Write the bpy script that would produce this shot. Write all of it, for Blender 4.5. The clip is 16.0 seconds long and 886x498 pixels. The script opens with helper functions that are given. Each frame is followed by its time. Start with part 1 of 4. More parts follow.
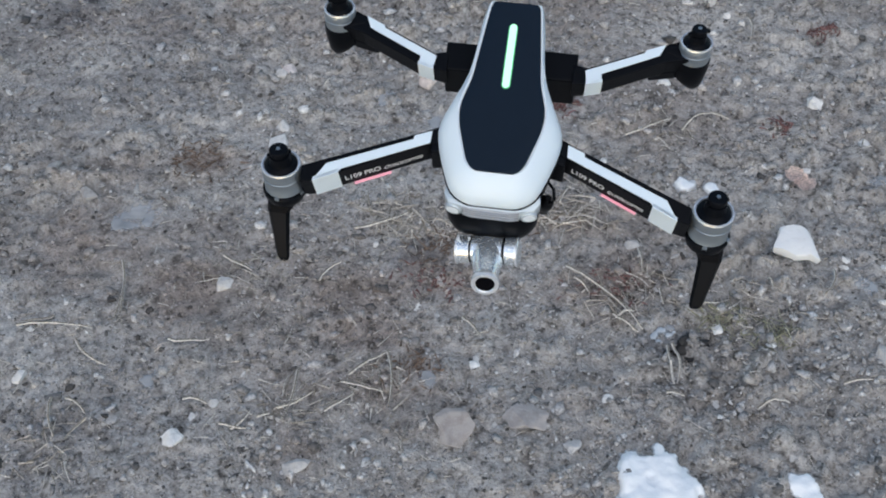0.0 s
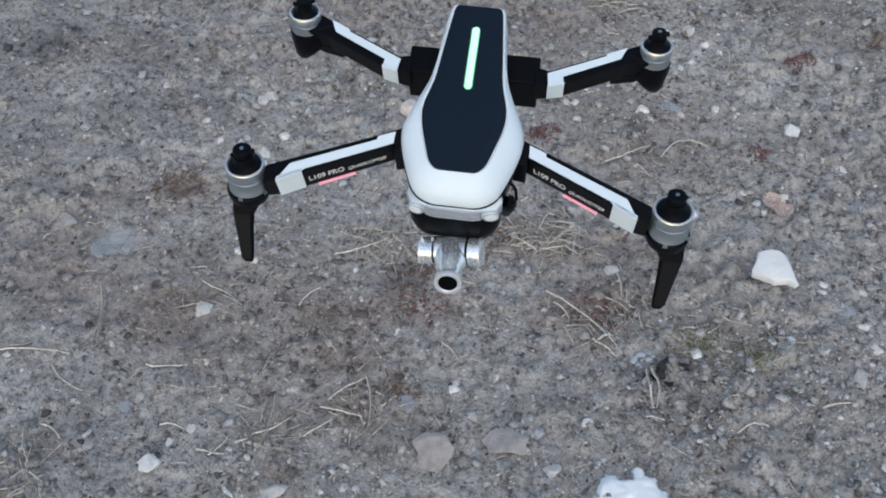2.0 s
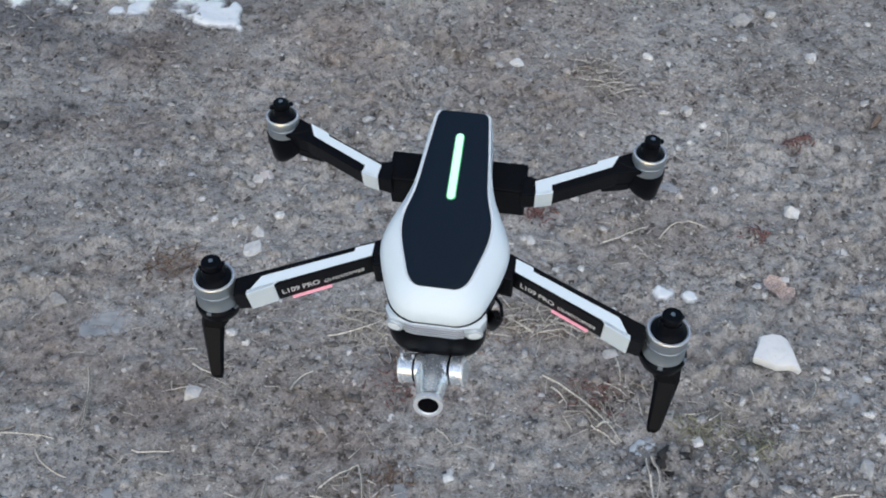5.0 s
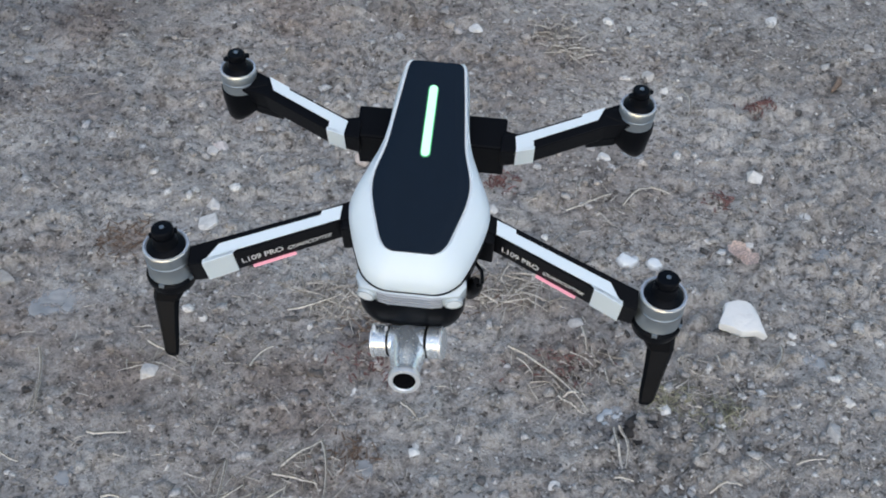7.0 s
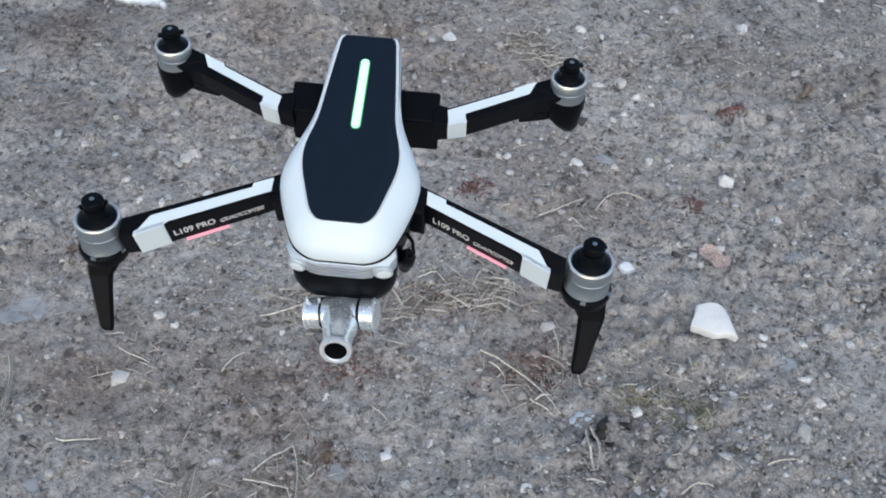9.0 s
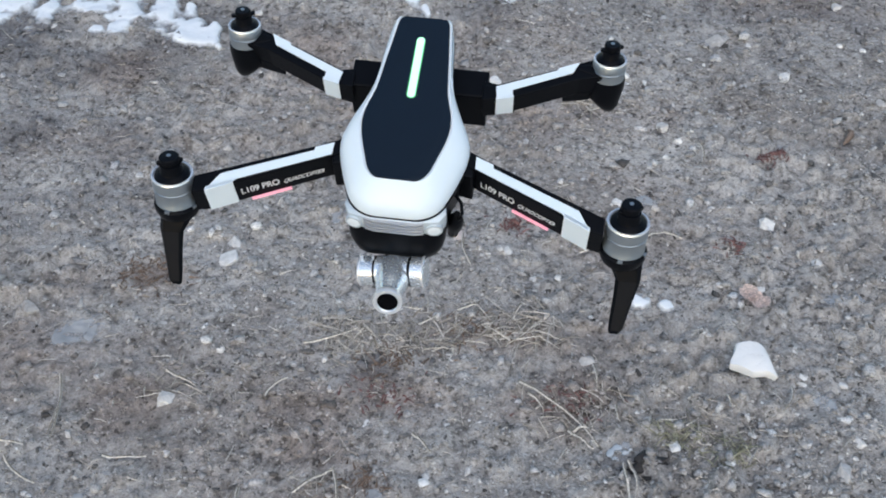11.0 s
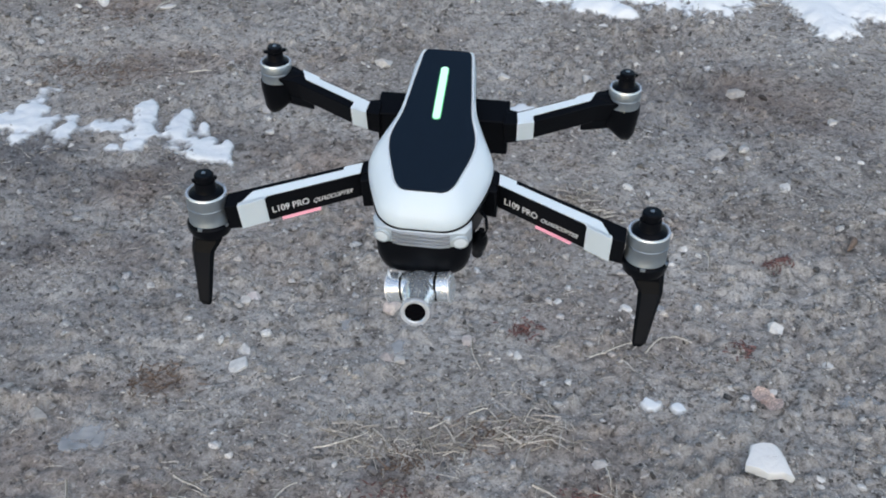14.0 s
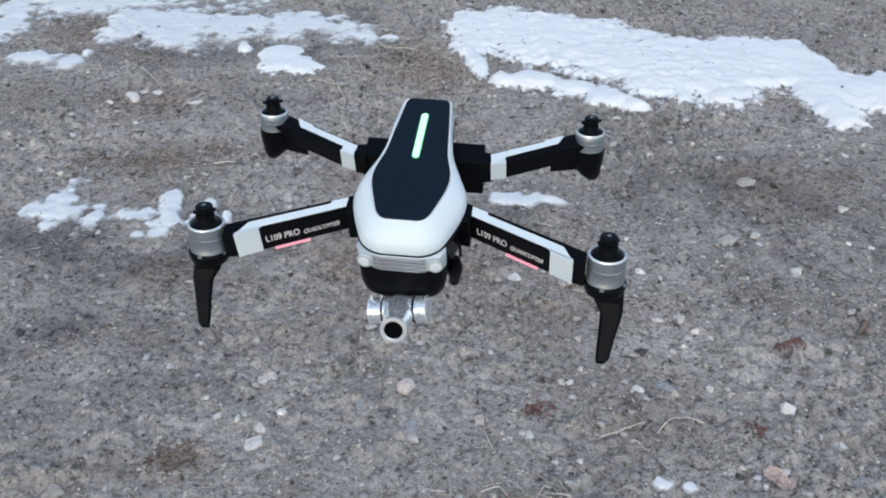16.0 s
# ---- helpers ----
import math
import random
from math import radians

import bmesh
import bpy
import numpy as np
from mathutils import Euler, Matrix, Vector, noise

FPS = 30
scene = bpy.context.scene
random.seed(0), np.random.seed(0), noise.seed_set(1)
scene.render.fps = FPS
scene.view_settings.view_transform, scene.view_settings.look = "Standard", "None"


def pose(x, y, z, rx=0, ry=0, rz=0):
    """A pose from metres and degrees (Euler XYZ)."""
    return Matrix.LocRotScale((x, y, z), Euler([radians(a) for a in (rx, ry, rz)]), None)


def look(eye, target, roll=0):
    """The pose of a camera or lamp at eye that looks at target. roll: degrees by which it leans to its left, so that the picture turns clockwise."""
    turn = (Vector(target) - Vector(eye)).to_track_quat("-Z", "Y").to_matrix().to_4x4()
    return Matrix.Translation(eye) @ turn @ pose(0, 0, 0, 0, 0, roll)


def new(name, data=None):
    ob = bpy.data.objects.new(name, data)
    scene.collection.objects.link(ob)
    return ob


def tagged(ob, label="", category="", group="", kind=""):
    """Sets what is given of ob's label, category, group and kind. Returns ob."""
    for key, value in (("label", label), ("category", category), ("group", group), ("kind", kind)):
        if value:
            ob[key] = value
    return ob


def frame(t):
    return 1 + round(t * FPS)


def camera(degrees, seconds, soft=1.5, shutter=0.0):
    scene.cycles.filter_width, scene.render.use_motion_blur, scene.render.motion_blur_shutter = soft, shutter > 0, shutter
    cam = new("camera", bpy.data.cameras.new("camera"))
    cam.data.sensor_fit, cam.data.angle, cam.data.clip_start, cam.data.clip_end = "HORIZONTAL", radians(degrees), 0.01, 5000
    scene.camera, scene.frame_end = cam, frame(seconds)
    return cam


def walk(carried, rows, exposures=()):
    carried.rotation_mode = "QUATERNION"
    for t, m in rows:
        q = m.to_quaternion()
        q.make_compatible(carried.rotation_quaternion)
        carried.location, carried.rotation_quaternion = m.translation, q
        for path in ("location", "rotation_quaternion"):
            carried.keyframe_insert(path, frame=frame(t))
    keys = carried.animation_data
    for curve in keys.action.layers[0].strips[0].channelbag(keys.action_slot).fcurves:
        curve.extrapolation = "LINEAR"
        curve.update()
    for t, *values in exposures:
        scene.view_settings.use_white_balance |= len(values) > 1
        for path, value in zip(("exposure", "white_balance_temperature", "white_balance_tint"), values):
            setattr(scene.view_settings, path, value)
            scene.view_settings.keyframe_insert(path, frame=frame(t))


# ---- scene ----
cam = camera(46.47, 16.0, soft=1.9)
PATH = [
    (0.0, look((-0.1159, -0.5097, 1.7242), (-0.0924, 0.1066, 0.9370), -0.01)),
    (0.5, look((-0.1118, -0.5099, 1.7260), (-0.0819, 0.1112, 0.9428), 0.49)),
    (1.0, look((-0.1069, -0.5136, 1.7246), (-0.0729, 0.1131, 0.9462), 0.79)),
    (1.5, look((-0.1034, -0.5202, 1.7178), (-0.0666, 0.1134, 0.9450), 0.90)),
    (2.0, look((-0.1027, -0.5282, 1.7133), (-0.0652, 0.1138, 0.9476), 0.86)),
    (2.5, look((-0.1011, -0.5342, 1.7096), (-0.0636, 0.1195, 0.9538), 0.87)),
    (3.0, look((-0.0959, -0.5307, 1.7073), (-0.0580, 0.1356, 0.9625), 0.98)),
    (3.5, look((-0.0913, -0.5201, 1.7120), (-0.0536, 0.1575, 0.9775), 1.10)),
    (4.0, look((-0.0885, -0.5064, 1.7161), (-0.0499, 0.1821, 0.9919), 1.00)),
    (4.2, look((-0.0867, -0.5017, 1.7169), (-0.0518, 0.1910, 0.9966), 0.94)),
    (6.3, look((-0.0962, -0.4599, 1.6769), (-0.0344, 0.2237, 0.9496), 2.15)),
    (6.5, look((-0.0962, -0.4568, 1.6762), (-0.0292, 0.2185, 0.9416), 2.48)),
    (7.0, look((-0.0970, -0.4566, 1.6668), (-0.0179, 0.2137, 0.9289), 2.74)),
    (7.5, look((-0.0942, -0.4581, 1.6628), (-0.0039, 0.2112, 0.9254), 2.82)),
    (8.0, look((-0.0864, -0.4634, 1.6612), (0.0122, 0.2085, 0.9271), 2.87)),
    (8.2, look((-0.0810, -0.4654, 1.6571), (0.0205, 0.2079, 0.9248), 2.89)),
    (10.5, look((-0.0663, -0.5253, 1.6527), (-0.0051, 0.1819, 0.9483), 2.74)),
    (11.0, look((-0.0790, -0.5424, 1.6452), (-0.0223, 0.1802, 0.9563), 2.00)),
    (11.5, look((-0.0882, -0.5509, 1.6406), (-0.0310, 0.1841, 0.9648), 1.87)),
    (12.0, look((-0.0956, -0.5578, 1.6389), (-0.0355, 0.1926, 0.9806), 1.73)),
    (12.5, look((-0.0985, -0.5654, 1.6304), (-0.0367, 0.2026, 0.9929), 1.53)),
    (13.0, look((-0.0986, -0.5744, 1.6185), (-0.0374, 0.2068, 0.9972), 1.42)),
    (13.5, look((-0.0981, -0.5837, 1.6093), (-0.0395, 0.2096, 1.0033), 1.24)),
    (14.0, look((-0.0935, -0.5956, 1.6020), (-0.0379, 0.2107, 1.0130), 1.21)),
    (14.5, look((-0.0910, -0.6106, 1.6005), (-0.0393, 0.2069, 1.0270), 1.00)),
    (15.0, look((-0.0881, -0.6279, 1.6025), (-0.0423, 0.2048, 1.0506), 0.64)),
    (15.5, look((-0.0791, -0.6480, 1.6023), (-0.0390, 0.2001, 1.0741), 0.45)),
    (16.0, look((-0.0677, -0.6667, 1.5962), (-0.0348, 0.1935, 1.0872), 0.21)),
]
EXPOSURES = [(0.0, 0.21, 6650, 10), (4.2, 0.25, 6650, 10), (6.4, 0.27, 6650, 10), (8.2, 0.34, 6650, 10), (10.5, 0.48, 6650, 10), (11.0, 0.45, 6650, 10), (12.5, 0.28, 6650, 10), (14.5, 0.26, 6650, 10), (16.0, 0.31, 6650, 10)]
walk(cam, PATH, EXPOSURES)

# ---- world, light ----
world = bpy.data.worlds.new("dusk_sky")
scene.world = world
world.use_nodes = True
wn = world.node_tree.nodes
sky = wn.new("ShaderNodeTexSky")
sky.sky_type = "NISHITA"
sky.sun_disc = False
sky.sun_elevation = radians(24)
sky.sun_rotation = radians(200)
sky.air_density, sky.dust_density, sky.ozone_density = 1.2, 1.0, 2.5
world.node_tree.links.new(sky.outputs[0], wn["Background"].inputs[0])
wn["Background"].inputs[1].default_value = 0.15
sun_data = bpy.data.lights.new("sun", "SUN")
sun_data.energy, sun_data.angle, sun_data.color = 1.0, radians(70), (1.0, 0.97, 0.93)
sun = new("sun", sun_data)
sun.matrix_world = look((0.6, -1.6, 3.2), (0, 0, 0))


# ---- materials ----
def material(name, color, rough=0.5, metal=0.0):
    m = bpy.data.materials.new(name)
    m.use_nodes = True
    b = m.node_tree.nodes["Principled BSDF"]
    b.inputs["Base Color"].default_value = (*color, 1)
    b.inputs["Roughness"].default_value = rough
    b.inputs["Metallic"].default_value = metal
    return m


def node(m, kind, **values):
    n = m.node_tree.nodes.new(kind)
    for key, v in values.items():
        n.inputs[key.replace("_", " ")].default_value = v
    return n


def wire(m, a, b):
    m.node_tree.links.new(a, b)


def ramp(m, source, stops):
    r = m.node_tree.nodes.new("ShaderNodeValToRGB")
    while len(r.color_ramp.elements) < len(stops):
        r.color_ramp.elements.new(0.5)
    for e, (p, c) in zip(r.color_ramp.elements, stops):
        e.position, e.color = p, (*c, 1)
    wire(m, source, r.inputs[0])
    return r.outputs[0]


def mix(m, factor, a, b, kind="MIX"):
    n = m.node_tree.nodes.new("ShaderNodeMix")
    n.data_type, n.blend_type = "RGBA", kind
    for sock, v in ((n.inputs[0], factor), (n.inputs[6], a), (n.inputs[7], b)):
        if isinstance(v, (int, float)):
            sock.default_value = v
        elif isinstance(v, tuple):
            sock.default_value = (*v, 1)
        else:
            wire(m, v, sock)
    return n.outputs[2]


def bump(m, height, strength, distance):
    n = node(m, "ShaderNodeBump", Strength=strength, Distance=distance)
    wire(m, height, n.inputs["Height"])
    wire(m, n.outputs[0], m.node_tree.nodes["Principled BSDF"].inputs["Normal"])


def grained(name, color, rough, scale, depth, spread=0.12, metal=0.0, distance=0.0004, shine=0.5):
    """A finish with fine grain in its relief and slight wear in its tone and gloss."""
    m = material(name, color, rough, metal)
    b = m.node_tree.nodes["Principled BSDF"]
    at = m.node_tree.nodes.new("ShaderNodeTexCoord").outputs["Object"]
    fine = node(m, "ShaderNodeTexNoise", Scale=scale, Detail=4.0)
    broad = node(m, "ShaderNodeTexNoise", Scale=scale * 0.06, Detail=3.0)
    wire(m, at, fine.inputs["Vector"])
    wire(m, at, broad.inputs["Vector"])
    lo, hi = tuple(c * (1 - spread) for c in color), tuple(min(1, c * (1 + spread)) for c in color)
    wire(m, mix(m, broad.outputs[0], lo, hi), b.inputs["Base Color"])
    b.inputs["Specular IOR Level"].default_value = shine
    r = node(m, "ShaderNodeMapRange", To_Min=max(0.02, rough - 0.08), To_Max=rough + 0.08)
    wire(m, fine.outputs[0], r.inputs[0])
    wire(m, r.outputs[0], b.inputs["Roughness"])
    bump(m, fine.outputs[0], depth, distance)
    return m


WHITE = grained("white_shell_paint", (0.77, 0.86, 0.91), 0.34, 900, 0.08, 0.02)
STRIPE = grained("white_decal", (0.77, 0.86, 0.91), 0.42, 1200, 0.08, 0.03)
PANEL = grained("navy_black_soft_touch", (0.005, 0.0122, 0.0235), 0.5, 1500, 0.2, 0.12, shine=0.16)
BLACK = grained("black_plastic", (0.0035, 0.0042, 0.006), 0.36, 1200, 0.2, 0.2, shine=0.08)
SILVER = grained("brushed_aluminium", (0.84, 0.90, 0.94), 0.25, 700, 0.015, 0.05, metal=0.75)
MOTOR = grained("motor_aluminium", (0.31, 0.35, 0.38), 0.38, 700, 0.1, 0.06, metal=0.7)
BRIGHT = grained("turned_rim", (0.86, 0.88, 0.90), 0.24, 700, 0.05, 0.04, metal=0.6)
GLASS = material("lens_glass", (0.002, 0.002, 0.003), 0.08)
GLASS.node_tree.nodes["Principled BSDF"].inputs["Specular IOR Level"].default_value = 0.08
PRINT = grained("grey_print", (0.78, 0.79, 0.80), 0.5, 900, 0.05, 0.1)
CLEAR = grained("clear_silvered_plastic", (0.60, 0.67, 0.71), 0.20, 400, 0.05, 0.05, metal=0.25)
BAR = grained("silvered_lens", (0.40, 0.42, 0.45), 0.22, 400, 0.1, 0.08, metal=0.4)


def glowing(name, color, glow, strength):
    m = material(name, color, 0.3)
    b = m.node_tree.nodes["Principled BSDF"]
    b.inputs["Emission Color"].default_value = (*glow, 1)
    b.inputs["Emission Strength"].default_value = strength
    return m


MINT = glowing("mint_light", (0.6, 0.8, 0.7), (0.42, 0.95, 0.66), 0.62)
EDGE = glowing("green_light_edge", (0.05, 0.3, 0.12), (0.10, 0.75, 0.30), 0.22)
PINK = glowing("red_arm_light", (0.65, 0.45, 0.5), (1.0, 0.20, 0.34), 0.42)
HEAD = glowing("headlight_glass", (0.55, 0.60, 0.63), (0.9, 0.95, 1.0), 0.14)


def soil_stains(m, base):
    """Brown humus and darker patches, damp round the snow, by what is stored on the mesh."""
    for key, tone in (("browned", (0.79, 0.720, 0.685)), ("darkened", (0.56, 0.57, 0.60))):
        found = m.node_tree.nodes.new("ShaderNodeAttribute")
        found.attribute_name = key
        base = mix(m, found.outputs["Fac"], base, mix(m, 1.0, base, tone, "MULTIPLY"))
    return base


def soil_material():
    m = material("frozen_gravel_soil", (0.2, 0.19, 0.18), 0.9)
    b = m.node_tree.nodes["Principled BSDF"]
    b.inputs["Specular IOR Level"].default_value = 0.2
    at = m.node_tree.nodes.new("ShaderNodeNewGeometry").outputs["Position"]
    tex = {}
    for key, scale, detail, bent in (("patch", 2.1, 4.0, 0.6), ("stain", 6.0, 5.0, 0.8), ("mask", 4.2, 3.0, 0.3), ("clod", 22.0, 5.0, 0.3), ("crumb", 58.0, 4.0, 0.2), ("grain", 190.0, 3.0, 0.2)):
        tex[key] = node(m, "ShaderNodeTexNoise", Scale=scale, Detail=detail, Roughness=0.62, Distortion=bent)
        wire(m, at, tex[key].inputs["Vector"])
    shove = node(m, "ShaderNodeTexNoise", Scale=45.0, Detail=2.0)
    wire(m, at, shove.inputs["Vector"])
    bent = m.node_tree.nodes.new("ShaderNodeVectorMath")
    bent.operation = "MULTIPLY_ADD"
    bent.inputs[1].default_value = (0.014, 0.014, 0.014)
    wire(m, shove.outputs["Color"], bent.inputs[0])
    wire(m, at, bent.inputs[2])
    grit = node(m, "ShaderNodeTexVoronoi", Scale=135.0)
    wire(m, bent.outputs[0], grit.inputs["Vector"])
    chips = node(m, "ShaderNodeTexVoronoi", Scale=56.0)
    wire(m, bent.outputs[0], chips.inputs["Vector"])
    base = ramp(m, tex["patch"].outputs[0], ((0.30, (0.34, 0.316, 0.292)), (0.5, (0.47, 0.443, 0.414)), (0.68, (0.585, 0.552, 0.513))))
    grey = ramp(m, tex["stain"].outputs[0], ((0.26, (1, 1, 1)), (0.42, (0, 0, 0))))
    base = mix(m, grey, base, (0.450, 0.435, 0.420))
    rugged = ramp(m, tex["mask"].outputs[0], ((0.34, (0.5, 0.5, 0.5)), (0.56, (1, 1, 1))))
    # Shade between clods and crumbs put into colour: bump hollows dark, tops paler.
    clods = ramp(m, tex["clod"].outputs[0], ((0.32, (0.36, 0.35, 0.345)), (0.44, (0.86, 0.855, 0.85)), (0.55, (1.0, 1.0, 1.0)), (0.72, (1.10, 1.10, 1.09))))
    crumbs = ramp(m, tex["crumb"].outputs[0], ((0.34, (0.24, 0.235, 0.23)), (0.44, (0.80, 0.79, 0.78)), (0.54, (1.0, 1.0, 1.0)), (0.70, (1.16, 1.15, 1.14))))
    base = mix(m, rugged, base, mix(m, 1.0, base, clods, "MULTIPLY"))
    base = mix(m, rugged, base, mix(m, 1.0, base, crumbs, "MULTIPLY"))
    for cells, seen in ((grit, 0.24), (chips, 0.22)):
        own = m.node_tree.nodes.new("ShaderNodeSeparateColor")
        wire(m, cells.outputs["Color"], own.inputs[0])
        tone = ramp(m, own.outputs[2], ((0.0, (0.56, 0.55, 0.54)), (0.22, (0.86, 0.85, 0.84)), (0.68, (1.05, 1.05, 1.05)), (1.0, (1.28, 1.28, 1.28))))
        base = mix(m, seen, base, mix(m, 1.0, base, tone, "MULTIPLY"))
    fine = ramp(m, tex["grain"].outputs[0], ((0.30, (0.70, 0.69, 0.68)), (0.48, (0.97, 0.97, 0.97)), (0.72, (1.22, 1.21, 1.20))))
    base = mix(m, 1.0, base, fine, "MULTIPLY")
    pale = m.node_tree.nodes.new("ShaderNodeSeparateColor")
    wire(m, grit.outputs["Color"], pale.inputs[0])
    chosen = ramp(m, pale.outputs[0], ((0.965, (0, 0, 0)), (0.985, (1, 1, 1))))
    middle = ramp(m, grit.outputs["Distance"], ((0.25, (1, 1, 1)), (0.45, (0, 0, 0))))
    base = mix(m, mix(m, 1.0, chosen, middle, "MULTIPLY"), base, (0.62, 0.60, 0.57))
    apart = m.node_tree.nodes.new("ShaderNodeSeparateColor")
    wire(m, chips.outputs["Color"], apart.inputs[0])
    chosen = ramp(m, apart.outputs[1], ((0.93, (0, 0, 0)), (0.96, (1, 1, 1))))
    middle = ramp(m, chips.outputs["Distance"], ((0.22, (1, 1, 1)), (0.38, (0, 0, 0))))
    base = mix(m, mix(m, 1.0, chosen, middle, "MULTIPLY"), base, (0.58, 0.56, 0.53))
    base = soil_stains(m, base)
    wire(m, base, b.inputs["Base Color"])
    high = mix(m, 0.2, mix(m, 0.5, tex["clod"].outputs[0], tex["crumb"].outputs[0]), tex["grain"].outputs[0])
    bump(m, high, 1.0, 0.017)
    return m


def stone_material(name, a, c, scale=60.0):
    m = material(name, a, 0.8)
    b = m.node_tree.nodes["Principled BSDF"]
    at = m.node_tree.nodes.new("ShaderNodeTexCoord").outputs["Object"]
    info = m.node_tree.nodes.new("ShaderNodeObjectInfo")
    veins = node(m, "ShaderNodeTexNoise", Scale=scale, Detail=6.0, Roughness=0.65)
    pits = node(m, "ShaderNodeTexNoise", Scale=scale * 6, Detail=3.0)
    wire(m, at, veins.inputs["Vector"])
    wire(m, at, pits.inputs["Vector"])
    tone = ramp(m, veins.outputs[0], ((0.36, c), (0.58, a)))
    own = ramp(m, info.outputs["Random"], ((0.0, (0.72, 0.70, 0.68)), (1.0, (1.08, 1.08, 1.08))))
    wire(m, mix(m, 1.0, tone, own, "MULTIPLY"), b.inputs["Base Color"])
    bump(m, mix(m, 0.35, veins.outputs[0], pits.outputs[0]), 0.5, 0.004)
    return m


def island_material(name, stops, rough, soiled=False):
    m = material(name, (0.3, 0.3, 0.3), rough)
    at = m.node_tree.nodes.new("ShaderNodeNewGeometry")
    tone = ramp(m, at.outputs["Random Per Island"], stops)
    fleck = node(m, "ShaderNodeTexNoise", Scale=260.0, Detail=3.0)
    wire(m, at.outputs["Position"], fleck.inputs["Vector"])
    grey = ramp(m, fleck.outputs[0], ((0.35, (0.6, 0.6, 0.6)), (0.65, (1.15, 1.15, 1.15))))
    tone = mix(m, 1.0, tone, grey, "MULTIPLY")
    wire(m, soil_stains(m, tone) if soiled else tone, m.node_tree.nodes["Principled BSDF"].inputs["Base Color"])
    bump(m, fleck.outputs[0], 0.4, 0.002)
    return m


def snow_material(name, low, high, most, edge=0.66):
    """Old snow that thins out to lace at its edges, by the depth stored on its mesh."""
    m = material(name, high, 0.7)
    b = m.node_tree.nodes["Principled BSDF"]
    at = m.node_tree.nodes.new("ShaderNodeNewGeometry").outputs["Position"]
    soft = node(m, "ShaderNodeTexNoise", Scale=9.0, Detail=4.0)
    dirt = node(m, "ShaderNodeTexNoise", Scale=22.0, Detail=4.0, Roughness=0.55)
    lace = node(m, "ShaderNodeTexNoise", Scale=34.0, Detail=4.0, Roughness=0.6)
    for n in (soft, dirt, lace):
        wire(m, at, n.inputs["Vector"])
    tone = ramp(m, soft.outputs[0], ((0.3, low), (0.6, high)))
    specks = ramp(m, dirt.outputs[0], ((0.675, (1, 1, 1)), (0.71, (0.20, 0.19, 0.18))))
    wire(m, mix(m, 1.0, tone, specks, "MULTIPLY"), b.inputs["Base Color"])
    depth = m.node_tree.nodes.new("ShaderNodeAttribute")
    depth.attribute_name = "snow_depth"
    total = m.node_tree.nodes.new("ShaderNodeMath")
    total.operation = "MULTIPLY_ADD"
    total.inputs[1].default_value = 0.9
    wire(m, lace.outputs[0], total.inputs[0])
    wire(m, depth.outputs["Fac"], total.inputs[2])
    cover = node(m, "ShaderNodeMapRange", From_Min=0.40, From_Max=edge, To_Max=most)
    wire(m, total.outputs[0], cover.inputs[0])
    wire(m, cover.outputs[0], b.inputs["Alpha"])
    bump(m, mix(m, 0.25, soft.outputs[0], dirt.outputs[0]), 0.5, 0.03)
    return m


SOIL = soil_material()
WHITE_STONE = grained("white_quartz_face", (0.80, 0.80, 0.79), 0.8, 60, 0.5, 0.12, distance=0.004)
PALE_STONE = stone_material("pale_limestone", (0.84, 0.82, 0.79), (0.66, 0.64, 0.61))
GREY_STONE = stone_material("grey_stone", (0.60, 0.575, 0.55), (0.42, 0.40, 0.38))
BROWN_STONE = stone_material("brown_grey_stone", (0.40, 0.362, 0.338), (0.29, 0.26, 0.242), 40.0)
PINK_STONE = stone_material("pinkish_stone", (0.72, 0.64, 0.60), (0.55, 0.475, 0.44))
DARK_CLOD = stone_material("dark_clod", (0.05, 0.045, 0.045), (0.02, 0.02, 0.02))
GRIT = island_material("mixed_grit", ((0.0, (0.15, 0.140, 0.131)), (0.22, (0.34, 0.32, 0.30)), (0.62, (0.47, 0.45, 0.425)), (0.82, (0.62, 0.60, 0.575)), (1.0, (0.82, 0.80, 0.77))), 0.85, True)
CRUMB = island_material("soil_crumb", ((0.0, (0.08, 0.073, 0.067)), (0.10, (0.18, 0.166, 0.153)), (0.28, (0.36, 0.336, 0.313)), (0.8, (0.46, 0.435, 0.408)), (1.0, (0.62, 0.592, 0.562))), 0.9, True)
STRAW = island_material("dry_straw", ((0.0, (0.27, 0.235, 0.19)), (0.45, (0.47, 0.425, 0.37)), (1.0, (0.74, 0.69, 0.62))), 0.75)
OLIVE = island_material("withered_grass", ((0.0, (0.20, 0.19, 0.12)), (0.6, (0.36, 0.35, 0.24)), (1.0, (0.52, 0.49, 0.36))), 0.75)
REDLEAF = island_material("reddish_dry_leaves", ((0.0, (0.14, 0.066, 0.060)), (1.0, (0.28, 0.150, 0.138))), 0.8)
RUST = island_material("rust_brown_litter", ((0.0, (0.13, 0.088, 0.066)), (1.0, (0.28, 0.20, 0.15))), 0.85)
LEAF = island_material("pinkish_tan_leaf", ((0.0, (0.90, 0.74, 0.67)), (1.0, (0.94, 0.79, 0.72))), 0.75)
SNOW = snow_material("old_snow", (0.88, 0.90, 0.91), (0.95, 0.96, 0.96), 1.0)
ICE = snow_material("thin_dirty_ice", (0.46, 0.49, 0.52), (0.64, 0.67, 0.70), 0.40, 1.05)
ICE_CRUMBS = snow_material("crumbled_ice", (0.55, 0.60, 0.64), (0.76, 0.80, 0.83), 0.7, 0.95)
THIN_SNOW = snow_material("thin_snow", (0.80, 0.83, 0.86), (0.90, 0.92, 0.93), 0.95, 0.95)


